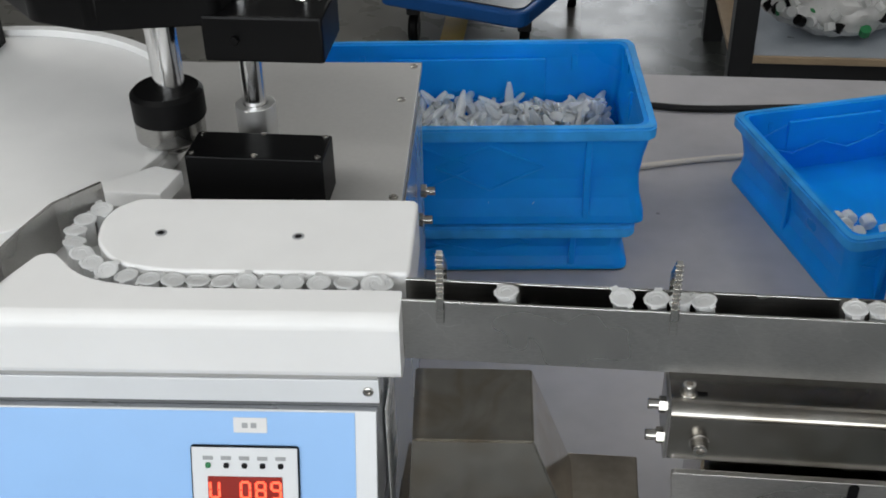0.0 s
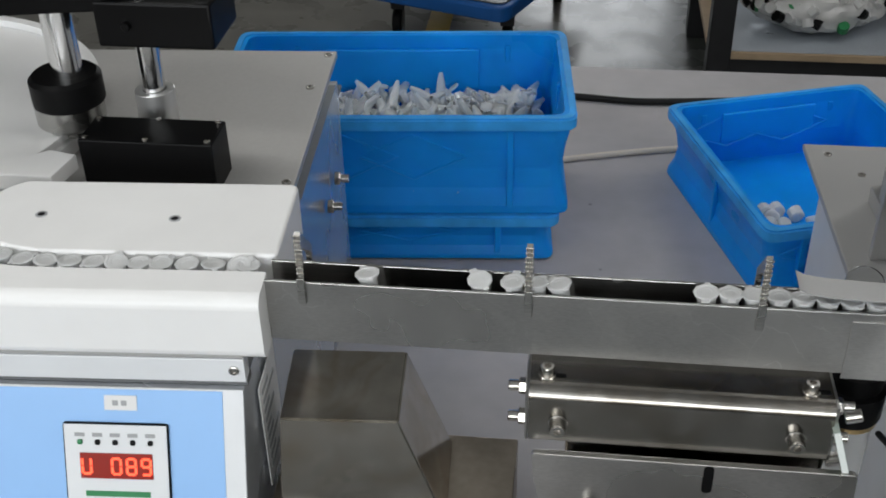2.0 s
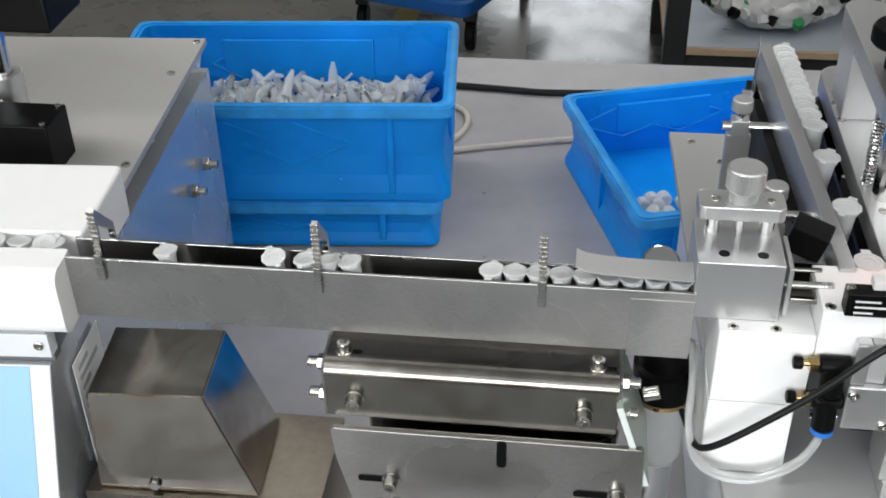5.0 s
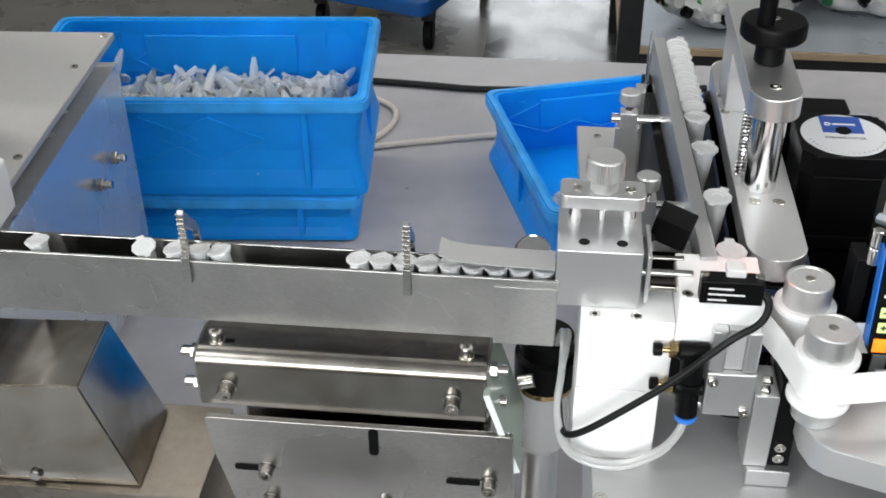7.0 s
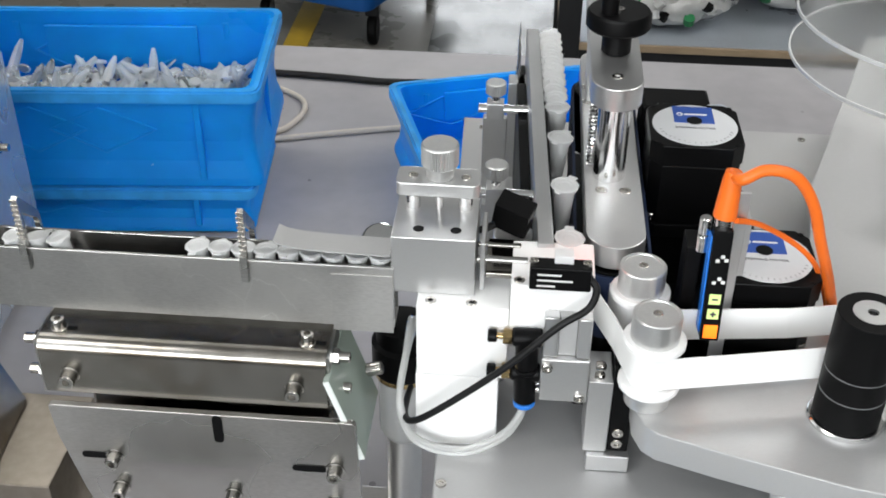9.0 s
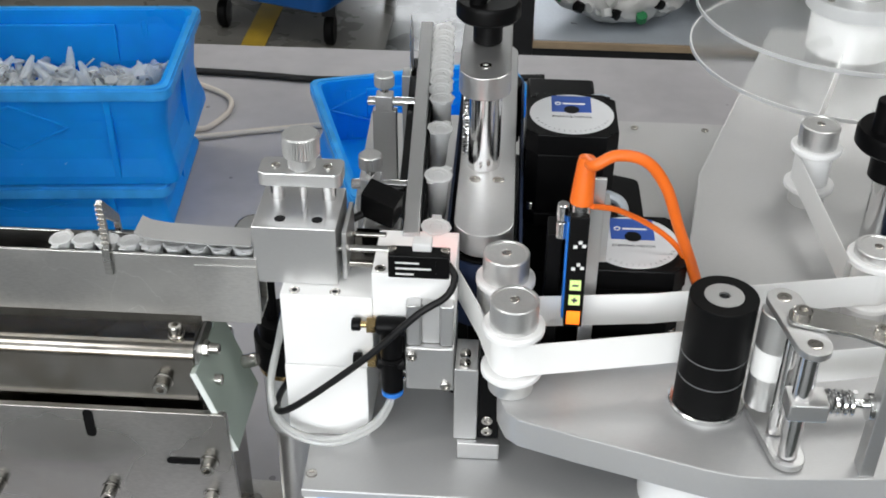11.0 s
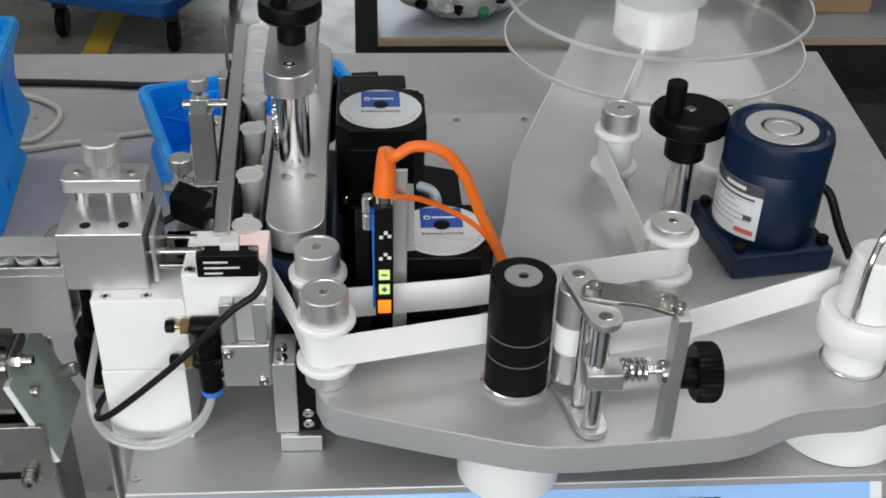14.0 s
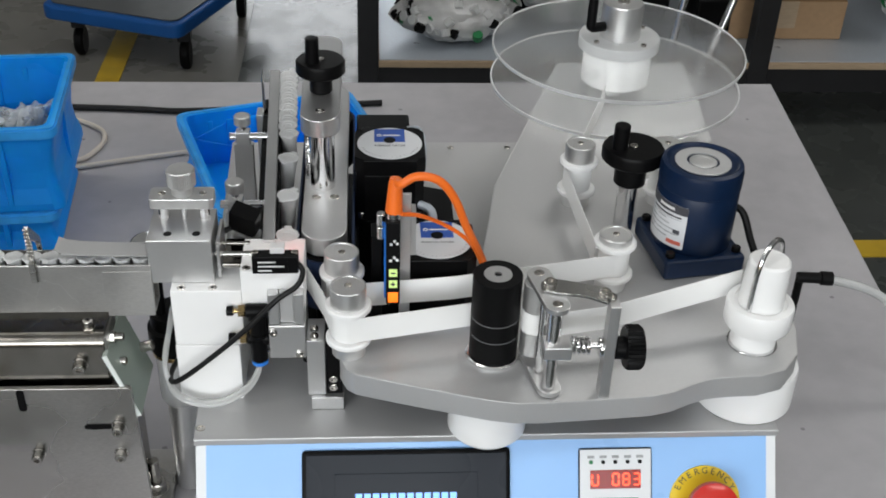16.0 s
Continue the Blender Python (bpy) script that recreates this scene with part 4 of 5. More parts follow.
part("panel_frame", box(0.001, 0.433, -.175, -.0005, 0, .002, 0.0005, bm=B(), m=rplace(0, 0, 0)), PANEL_WHITE, t)
part("panel_film", box(0.0085, 0.4255, -.172, -.001, .002, .0026, 0.0002, bm=B(), m=rplace(0, 0, 0)), PANEL_BLUE, t, "light blue printed panel film")
hm = rplace(0.1545, 0.0595, .0026)
hmi = part("touch_screen", box(-.0765, .0765, -.053, .053, 0, .004, 0.0025, bm=B(), m=hm), BLACK, t, "black framed touch screen")
part("bezel", box(-.0735, .0735, -.050, .050, .004, .0046, 0.0004, bm=B(), m=hm), SCREEN, hmi)
part("glass", box(-.0525, .0525, -.036, .036, .0046, .0052, 0.0003, bm=B(), m=hm), SCREEN, hmi)
for k in range(12):
    part("glyph_bar", box(-.0375 + k * .0063, -.0327 + k * .0063, .016, .0215, .0052, .0055, 0, bm=B(), m=hm), SCREEN_TEXT, hmi)
meter(t, rplace, 0.310, 0.0425, .0026, "U 083", "panel meter with red digits")
es = thing("emergency_stop", (0.378, -0.03, -0.05), "red emergency stop button on a yellow disc", "button")
em = rplace(0.378, 0.050, .0026)
bb = cyl(.027, .0012, (0, 0, 0), .0003, 48)
bb.transform(em)
disc = part("disc", bb, YELLOW_DISC, es)
bb = lathe([(0, 0), (.012, 0), (.012, .012), (.018, .016), (.0195, .019), (.019, .024), (.014, .027), (0, .0275)], (0, 0, .0012), 40)
bb.transform(em)
part("button", bb, RED_CAP, es)
for k, ch in enumerate("EMERGENCY"):
    a = radians(152 - k * 15.5)
    letters("letter", ch, .0068, em @ Matrix.Translation((.0232 * math.cos(a), .0232 * math.sin(a), .0013)) @ Matrix.Rotation(a - radians(90), 4, "Z"), PRINT, es)

# upper label plate
LP = 0.057
outl = [(0.106, 0.036), (0.1065, 0.021), (0.111, 0.009), (0.118, 0.003), (0.149, -0.0075), (0.180, -0.017), (0.211, -0.0265), (0.228, -0.0298), (0.246, -0.0302),
        (0.271, -0.0285), (0.300, -0.0265), (0.325, -0.0245), (0.341, -0.0205), (0.358, -0.0120), (0.370, -0.0075), (0.385, -0.0055), (0.408, -0.0045), (0.428, 0.002), (0.443, 0.020), (0.452, 0.050),
        (0.455, 0.20), (0.475, 0.52), (0.335, 0.52), (0.242, 0.265), (0.230, 0.20), (0.205, 0.075), (0.125, 0.062)]
lp = thing("label_plate", (0.28, 0.10, 0.0), "thick grey anodised label plate on white round feet", "plate")
part("plate", prism(outl, LP - .0190, LP, 0.0010), ALU_PLATE, lp)
for fx, fy, fr in ((0.214, 0.010, .029), (0.415, 0.040, .038), (0.30, 0.24, .02), (0.42, 0.36, .02)):
    part("foot", lathe([(0, 0), (fr * .90, 0), (fr, .004), (fr, .034), (fr * .97, .0372), (0, .0372)], (fx, fy, 0.0006), 48), POM, lp)


def tape_roller(x, y, z0=LP, cap=.0152, label="white nylon tape roller with an aluminium cap"):
    t = thing("tape_roller", (x, y, z0), label, "roller", "tape rollers")
    part("lower_collar", cyl(.0122, .0115, (x, y, z0), .0008, 36), ALU_FINE, t)
    part("flange", cyl(.0165, .0045, (x, y, z0 + .0115), .001, 40), POM, t)
    part("core", cyl(.0118, .0235, (x, y, z0 + .016), .0003, 36), POM, t)
    part("flange", cyl(.0165, .0045, (x, y, z0 + .0395), .001, 40), POM, t)
    part("cap", lathe([(0, 0), (.0128, 0), (.0128, cap - .0007), (.0122, cap), (.0108, cap), (.0106, cap - .0005), (0, cap - .0005)], (x, y, z0 + .044), 40), ALU_FINE, t)
    socket_screw(t, (x, y, z0 + .0434 + cap), 0.0026, 0.0008)
    return t


TE, FR = (0.3180, 0.1075), (0.3100, 0.2350)
for rx, ry in ((0.108, 0.0710), (0.1130, 0.0292), TE, FR, (0.386, 0.236)):
    tape_roller(rx, ry, cap=.0055 if (rx, ry) == TE else .0152)

# drive drum
t = thing("drive_drum", (0.217, 0.0245, LP), "black rubber drive drum with a steel centre", "drum")
part("flange", lathe([(0, 0), (.0194, 0), (.0198, .0008), (.0198, .0022), (.019, .003), (0, .003)], (0.217, 0.0245, LP), 48), CHROME, t)
for za, zb in ((.003, .0218), (.0223, .0363), (.0368, .0708)):
    part("sleeve", lathe([(0, za), (.0171, za), (.0174, za + .0004), (.0174, zb - .0004), (.0171, zb), (0.010, zb), (0.010, zb - .002), (0, zb - .002)], (0.217, 0.0245, LP), 48), RUBBER, t)
for zs in (.0218, .0363):
    part("seam", ring(.0168, .0175, .0006, (0.217, 0.0245, LP + zs - .0001), 48), SEAM, t)
part("centre", lathe([(.0028, 0), (.0099, 0), (.0099, .002), (.0028, .002), (.0028, 0)], (0.217, 0.0245, LP + .0690), 36), ALU, t)
part("bore", cyl(.0027, .0008, (0.217, 0.0245, LP + .0690), 0, 16), BLACK, t)

# pinch roller with its swing arm
t = thing("pinch_roller", (0.255, 0.0, LP), "spring-loaded pinch roller between two aluminium swing plates", "pinch roller")
plate_out = stadium(0, -.0365, 0, .0085)
for za in (LP + .001, 0.1290):
    bb = prism(plate_out, 0, .0038, 0.0005)
    bb.transform(Matrix.Translation((0.2445, 0.0180, za)) @ Matrix.Rotation(radians(12), 4, "Z"))
    part("swing_plate", bb, ALU, t)
part("roller", cyl(.0098, .0600, (0.2445, 0.0170, 0.0665), .0006, 32), ALU_FINE, t)
part("roller_band", cyl(.0100, .018, (0.2445, 0.0170, 0.0865), .0004, 32), PAPER, t)
part("pillar", cyl(.0048, .0660, (0.2515, -0.0180, 0.0625), .0004, 24), CHROME, t)
part("pillar", cyl(.0042, .0660, (0.2480, -0.0010, 0.0625), .0004, 24), CHROME, t)
part("clamp", box(0.2450, 0.2640, -0.0255, -0.0105, 0.0910, 0.1015, 0.001), ALU, t)
for sx, sy in ((0.2445, 0.0180), (0.2522, -0.0180)):
    socket_screw(t, (sx, sy, 0.1328), 0.0036, 0.0006)
coil = [(0.2645 + k * .00055, -0.0160 + .0056 * math.cos(k * 1.0472), 0.0965 + .0056 * math.sin(k * 1.0472)) for k in range(26)]
part("spring", tube(coil, .0012, 6, 2), CHROME, t)
part("spindle", cyl(.0024, .036, (0.262, -0.0160, 0.0965), .0003, 14, "x"), CHROME, t)
bb = prism(rounded([(0.2425, -0.0045), (0.2440, 0.0065), (0.2540, 0.0080), (0.2890, -0.0030), (0.2925, -0.0165), (0.2850, -0.0200), (0.2720, -0.0120), (0.2545, -0.0085)], [.004, .004, .005, .003, .002, .002, .004, .005], 4), 0.1332, 0.1356, 0.0004)
part("stay", bb, STEEL, t)
socket_screw(t, (0.2495, 0.0013, 0.1356), 0.0046, 0.003)
socket_screw(t, (0.2845, -0.0105, 0.1356), 0.0040, 0.003)
socket_screw(t, (0.2878, -0.0160, 0.1356), 0.0040, 0.003)
t = thing("tension_post", (0.2885, -0.024, LP), "square aluminium post with a black knurled tension knob", "post")
part("post", box(0.2862, 0.2935, -0.0255, -0.0145, LP, 0.1350, 0.0006), ALU, t)
part("bush", cyl(.0068, .0030, (0.2833, -0.0180, 0.0965), .0005, 20, "x"), CHROME, t)
part("hub", cyl(.0080, .0105, (0.2933, -0.0190, 0.0965), .001, 28, "x"), BLACK, t)
bb = knurled([(0, 0), (.0142, 0), (.0158, .002), (.0158, .010), (.0142, .012), (0, .0125)], (0.3008, -0.0185, 0.0965), 32, .0013, "x")
part("knob", bb, BLACK, t)

# take-up roller with wire bow
t = thing("take_up_roller", (0.412, 0.034, LP), "white nylon take-up roller with a bent chrome wire", "roller")
part("seat", cyl(.0185, .0018, (0.412, 0.034, LP), .0004, 48), CHROME, t)
part("body", lathe([(0, 0), (.0160, 0), (.0168, .001), (.0172, .0165), (.0232, .0175), (.0246, .0195), (.0246, .0345), (.0236, .0366), (.0192, .0372), (.0188, .0358), (.0163, .0358), (.0154, .0690), (.0148, .0722), (.0130, .0738), (0, .0740)], (0.412, 0.034, LP + .0018), 48), POM, t)
bow = [(0.412 + .0130 * u, 0.034 + .0125 * u, LP + h) for u, h in ((-1, .037), (-.98, .062), (-.74, .081), (0, .090), (.74, .083), (.98, .064), (1, .037))]
part("wire_bow", tube(bow, .0019, 10, 8), CHROME, t)

# backing tape
t = thing("label_tape", (0.2, 0.05, 0.074), "white label backing tape running round the rollers", "tape")
Z0, Z1 = LP + .0175, LP + .0380
arcB = [(0.1130 + .0122 * math.cos(radians(a)), 0.0292 + .0122 * math.sin(radians(a))) for a in range(195, 276, 10)]
part("tape_run", strip([(0.0785, 0.0905), (0.0945, 0.0500)] + arcB + [(0.150, 0.0245), (0.2035, 0.0360)], Z0, Z1), PAPER, t)
bb = strip([(0.236, 0.0175), (0.30, 0.0290), (0.404, 0.0600)], Z0, Z1)
for v in bb.verts:  # the run climbs towards the take-up roller
    v.co.z += max(0, v.co.x - .29) * .09
part("tape_run", bb, PAPER, t)
arcD = [(TE[0] + .0122 * math.cos(radians(a)), TE[1] + .0122 * math.sin(radians(a))) for a in range(-95, 86, 12)]
arcC = [(FR[0] + .0122 * math.cos(radians(a)), FR[1] + .0122 * math.sin(radians(a))) for a in range(195, 100, -10)]
arcA = [(0.108 + .0122 * math.cos(radians(a)), 0.0710 + .0122 * math.sin(radians(a))) for a in range(185, 277, 10)]
part("tape_run", strip([(0.0880, 0.0985)] + arcA + [(0.19, 0.0682)] + arcD + [(0.304, 0.112)] + arcC + [(0.362, 0.390)], Z0, Z1), PAPER, t)

# label reel
RC = (0.383, 0.448)
t = thing("label_reel", (*RC, LP), "label reel of two clear acrylic discs on an aluminium hub", "reel")
for zz in (0.0715, 0.1095):
    d = part("disc", lathe([(0, 0), (.1272, 0), (.1272, .003), (0, .003)], (*RC, zz), 96), ACRYLIC, t)
    d.visible_shadow = False
    part("edge", ring(.1268, .1283, .0031, (*RC, zz - .00005), 96, e=.0002), ACRYLIC_EDGE, d)
part("roll", ring(.030, .0345, .0345, (*RC, 0.0747), 64), PAPER, t)
part("core", cyl(.0295, .0345, (*RC, 0.0747), .0006, 48), POM, t)
part("clamp_ring", lathe([(0, 0), (.041, 0), (.041, .0095), (.040, .011), (0, .011)], (*RC, 0.1126), 48), ACRYLIC_EDGE, t)
part("hub", lathe([(0, 0), (.0205, 0), (.0205, .0340), (.0195, .0355), (0, .0355)], (*RC, 0.1236), 48), ALU_FINE, t)
for k in range(4):
    a = radians(35 + 90 * k)
    socket_screw(t, (RC[0] + .033 * math.cos(a), RC[1] + .033 * math.sin(a), 0.1236), 0.0028, 0.002)
socket_screw(t, (*RC, 0.159), 0.006, 0.0016)
part("spindle", cyl(.012, .0705 - LP + .001, (*RC, LP), .0003, 28), CHROME, t)
lev = part("lever", tube([(RC[0] - .020, RC[1] - .012, 0.138), (RC[0] - .033, RC[1] - .018, 0.140), (RC[0] - .034, RC[1] - .018, 0.150), (RC[0] - .033, RC[1] - .016, 0.195)], .0050, 12), BLACK, t)


# hand cranks
def crank(x, y, z0, ztop, label):
    t = thing("hand_crank", (x, y, z0), label, "hand wheel")
    part("post", cyl(.0086, ztop - .034 - z0, (x, y, z0), .0005, 28), CHROME, t)
    part("neck", cyl(.0132, .022, (x, y, ztop - .034), .001, 32), BLACK, t)
    part("wheel", lathe([(0, 0), (.0235, 0), (.0255, .002), (.0255, .010), (.0240, .0125), (0, .0125)], (x, y, ztop - .0125), 48), BLACK, t)
    part("grip", cyl(.0065, .022, (x - .012, y - .003, ztop - .001), .0008, 24), BLACK, t)
    socket_screw(t, (x, y, ztop), 0.0034, 0.0008)
    return t


crank(0.344, 0.189, LP, 0.1385, "black hand wheel on a chrome post over the label plate")

# blue gear motor
t = thing("gear_motor", (0.3915, 0.1535, LP), "navy blue gear motor with a silver rating label", "motor")
bm_ = Matrix.Translation((0.3915, 0.1535, 0)) @ Matrix.Rotation(radians(8), 4, "Z")
part("gear_box", box(-.034, .034, -.036, .036, LP, LP + .0175, .003, 3, bm=B(), m=bm_), NAVY, t)
part("body", lathe([(0, 0), (.0318, 0), (.0325, .001), (.0325, .050), (.0321, .0506), (.0321, .0518), (.0329, .0524), (.0329, .0655), (.0318, .0700), (.0285, .0712), (.0272, .0695), (.0255, .0688), (0, .0688)], (0.3915, 0.1535, LP + .0175), 56), NAVY, t)
part("end_ring", ring(.0130, .0222, .0014, (0.3915, 0.1535, LP + .0864), 48), ALU_PLATE, t)
part("end_cap", lathe([(0, 0), (.0112, 0), (.0108, .0010), (.0075, .0012), (.0073, .0009), (0, .0009)], (0.3915, 0.1535, LP + .0864), 32), ALU_FINE, t)
for sx in (-1, 1):
    for sy in (-1, 1):
        p = bm_ @ Vector((sx * .028, sy * .028, LP + .0175))
        part("bolt", cyl(.0038, .005, p, .0008, 16), BLACK, t)


def arc_patch(c, r, a0, a1, z0, z1, n=14):
    b = bmesh.new()
    cols = []
    for k in range(n + 1):
        a = radians(a0 + (a1 - a0) * k / n)
        cols.append([b.verts.new((c[0] + q * math.cos(a), c[1] + q * math.sin(a), z)) for q, z in ((r, z0), (r, z1), (r - .0003, z1), (r - .0003, z0))])
    for a, d in zip(cols, cols[1:]):
        for k in range(4):
            b.faces.new((a[k], a[(k + 1) % 4], d[(k + 1) % 4], d[k]))
    b.faces.new(cols[0])
    b.faces.new(cols[-1][::-1])
    bmesh.ops.recalc_face_normals(b, faces=b.faces)
    return b


BMC = (0.3915, 0.1535)
lab = part("rating_label", arc_patch(BMC, .0328, 152, 244, LP + .0225, LP + .0610), LABEL_SILVER, t, "silver rating label with a dark heading")
part("heading", arc_patch(BMC, .0330, 152, 244, LP + .0535, LP + .0610), PRINT, lab)
part("heading_text", arc_patch(BMC, .0331, 196, 224, LP + .0558, LP + .0582), PRINT_WHITE, lab)
part("print_bar", arc_patch(BMC, .0330, 180, 236, LP + .0498, LP + .0512), PRINT, lab)
for k in range(5):
    part("print_bar", arc_patch(BMC, .0330, 176, 188 + (k * 5) % 13, LP + .0462 - k * .0040, LP + .0468 - k * .0040), PRINT_GREY, lab)
    part("print_bar", arc_patch(BMC, .0330, 196, 212 + (k * 7) % 23, LP + .0462 - k * .0040, LP + .0470 - k * .0040), PRINT_GREY, lab)
part("table_line", arc_patch(BMC, .03295, 174, 236, LP + .0482, LP + .0485), PRINT_GREY, lab)
part("table_line", arc_patch(BMC, .03295, 174, 236, LP + .0345, LP + .0348), PRINT_GREY, lab)
part("ce_mark", arc_patch(BMC, .0330, 226, 236, LP + .0355, LP + .0390), PRINT, lab)
part("red_mark", arc_patch(BMC, .0330, 218, 240, LP + .0256, LP + .0290), PRINT_RED, lab)
part("motor_cord", tube([(0.421, 0.168, LP + .040), (0.434, 0.160, LP + .036), (0.440, 0.145, LP + .018), (0.444, 0.128, LP + .006)], .0030), CABLE, t)


# clamp screw behind the motor
t = thing("clamp_post", (0.412, 0.248, LP), "aluminium post with a knurled clamp knob behind the motor", "post")
part("stem", cyl(.0060, .040, (0.412, 0.248, LP), .0005, 24), ALU_FINE, t)
part("knob", knurled([(0, 0), (.0092, 0), (.0102, .001), (.0102, .0120), (.0092, .0130), (0, .0130)], (0.412, 0.248, LP + .040), 40), ALU_FINE, t)


# ---- infeed gripper ----
t = thing("infeed_gripper", (-0.004, 0.076, 0.10), "bead-blasted aluminium gripper block with a knurled clamp knob", "gripper")
part("block", box(-0.0275, 0.0175, 0.0545, 0.0975, 0.1012, 0.137, 0.0006), ALU, t)
# flat black discs paint the shaded inside of the two holes
for sx in (-0.0135, 0.0065):
    part("hole", cyl(0.0030, 0.0005, (sx, 0.0635, 0.1367), 0, 20), BLACK, t)
part("clamp_bar", prism(rounded([(-0.0275, 0.078), (0.0180, 0.078), (0.0180, 0.0965), (-0.0275, 0.0965)], 0.004, 4), 0.1480, 0.1560, 0.0006), ALU, t)
for sx in (-0.0185, 0.0100):
    part("pillar", cyl(.0040, .0110, (sx, 0.0860, 0.137), .0003, 20), CHROME, t)
    socket_screw(t, (sx, 0.0865, 0.156), 0.0026, 0.0010)
part("spindle", cyl(.0022, .0110, (-0.0042, 0.0860, 0.137), .0003, 16), CHROME, t)
part("knob_neck", cyl(.0076, .0075, (-0.0042, 0.0872, 0.156), .0006, 32), ALU_FINE, t)
bb = knurled([(0, 0), (.0092, 0), (.0102, .001), (.0102, .0120), (.0092, .0130), (0, .0130)], (-0.0042, 0.0872, 0.1632), 44)
part("knob", bb, ALU_FINE, t)
part("side_plate", box(0.0200, 0.0225, 0.058, 0.090, 0.103, 0.133, 0.0006), ALU, t)
part("pin", cyl(.0022, .028, (0.0175, 0.066, 0.118), .0002, 12, "x"), STEEL, t)
part("pin", cyl(.0016, .024, (0.0175, 0.080, 0.118), .0002, 12, "x"), STEEL_DARK, t)
part("shelf", box(0.0230, 0.050, 0.060, 0.094, 0.1100, 0.1130, 0.0004), STEEL_DARK, t)

t = thing("white_stand_block", (0.02, 0.065, 0.0), "white nylon stand block on the machine plate", "block")
part("lower_block", box(-0.0135, 0.0330, 0.0440, 0.0930, 0.0004, 0.0520, 0.0008), POM, t)
part("upper_block", box(-0.0130, 0.0370, 0.0446, 0.0930, 0.0523, 0.1008, 0.0008), POM, t)
part("sensor_block", box(0.0372, 0.0815, 0.0440, 0.0860, 0.0780, 0.1180, 0.0008), POM, t)
for sx, sy, sz in ((-0.0055, 0.0490, 0.1008), (0.0165, 0.0490, 0.1008), (0.0415, 0.0485, 0.1180), (0.0745, 0.0490, 0.1180)):
    part("insert", ring(0.0014, 0.0030, 0.0005, (sx, sy, sz - .0002), 20), BOLT, t)
    part("recess", cyl(0.0015, 0.0003, (sx, sy, sz), 0, 14), BLACK, t)

# trigger sensor and its cable
t = thing("trigger_sensor", (0.063, 0.046, 0.118), "black photoelectric sensor with a white printed label", "sensor")
part("body", box(0.0465, 0.0785, 0.0400, 0.0500, 0.1184, 0.1325, 0.0008), BLACK, t)
part("label", box(0.0485, 0.0715, 0.0396, 0.0399, 0.1200, 0.1308, 0), BLACK_ANO, t)
for zz, x1 in ((0.1285, .0630), (0.1250, .0690), (0.1215, .0600)):
    part("print_bar", box(0.0505, x1, 0.0393, 0.0396, zz - .0005, zz + .0005, 0), PRINT_WHITE, t)
part("window", box(0.0590, 0.0690, 0.0440, 0.0520, 0.1326, 0.1375, 0.0006), TUBE_PP, t)
socket_screw(t, (0.0485, 0.045, 0.1325), 0.0024, 0.0016)
socket_screw(t, (0.0760, 0.045, 0.1325), 0.0024, 0.0016)
part("cable", tube([(0.0775, 0.044, 0.1255), (0.0815, 0.039, 0.121), (0.0775, 0.033, 0.113), (0.063, 0.029, 0.1035), (0.038, 0.027, 0.077), (0.014, 0.027, 0.054), (-0.006, 0.028, 0.036), (-0.0155, 0.032, 0.028), (-0.0195, 0.042, 0.024), (-0.0205, 0.060, 0.018), (-0.021, 0.085, 0.006)], .0020, 12), CABLE, t)
lamp = bpy.data.lights.new("sensor_beam", "POINT")
lamp.energy, lamp.color, lamp.shadow_soft_size = 0.0025, (1.0, 0.06, 0.03), 0.002
new("sensor_beam", lamp).location = (0.0740, 0.072, 0.1290)

# air cylinder with fittings and hoses
t = thing("air_cylinder", (0.07, 0.05, 0.04), "compact aluminium air cylinder on an angled bracket", "air cylinder")
part("body", box(0.0555, 0.0820, 0.0345, 0.0720, 0.0470, 0.0765, 0.0012), ALU, t)
for gx0, gx1 in ((0.0560, 0.0640), (0.0740, 0.0815)):
    part("back_body", box(gx0, gx1, 0.0360, 0.0437, 0.0768, 0.1035, 0.0012), ALU, t)
part("groove", box(0.0642, 0.0738, 0.0385, 0.0437, 0.0768, 0.1030, 0.0004), ALU_PLATE, t)
for sx, sz in ((0.0590, 0.0710), (0.0775, 0.0510)):
    socket_screw(t, (sx, 0.0345, sz), 0.0030, 0.0020, (0, -1, 0))
part("rod", cyl(.0026, .050, (0.0430, 0.052, 0.0405), .0003, 16, "x"), CHROME, t)
part("end_plate", box(0.0822, 0.0955, 0.0330, 0.0600, 0.0126, 0.0640, 0.0008), ALU, t)
part("bracket", box(0.0957, 0.1075, 0.0345, 0.0640, 0.0125, 0.0720, 0.0008), BLACK_ANO, t)
part("bracket_foot", box(0.0845, 0.1085, 0.0300, 0.0640, 0.0005, 0.0123, 0.0008), ALU, t)
for sz in (0.0290, 0.0210):
    socket_screw(t, (0.1010, 0.0345, sz - .002), 0.0032, 0.0014, (0, -1, 0))
for sx, sz in ((0.0865, 0.0710), (0.0865, 0.0640)):
    socket_screw(t, (sx, 0.038, sz), 0.0028, 0.0040, (1, -.4, .5))
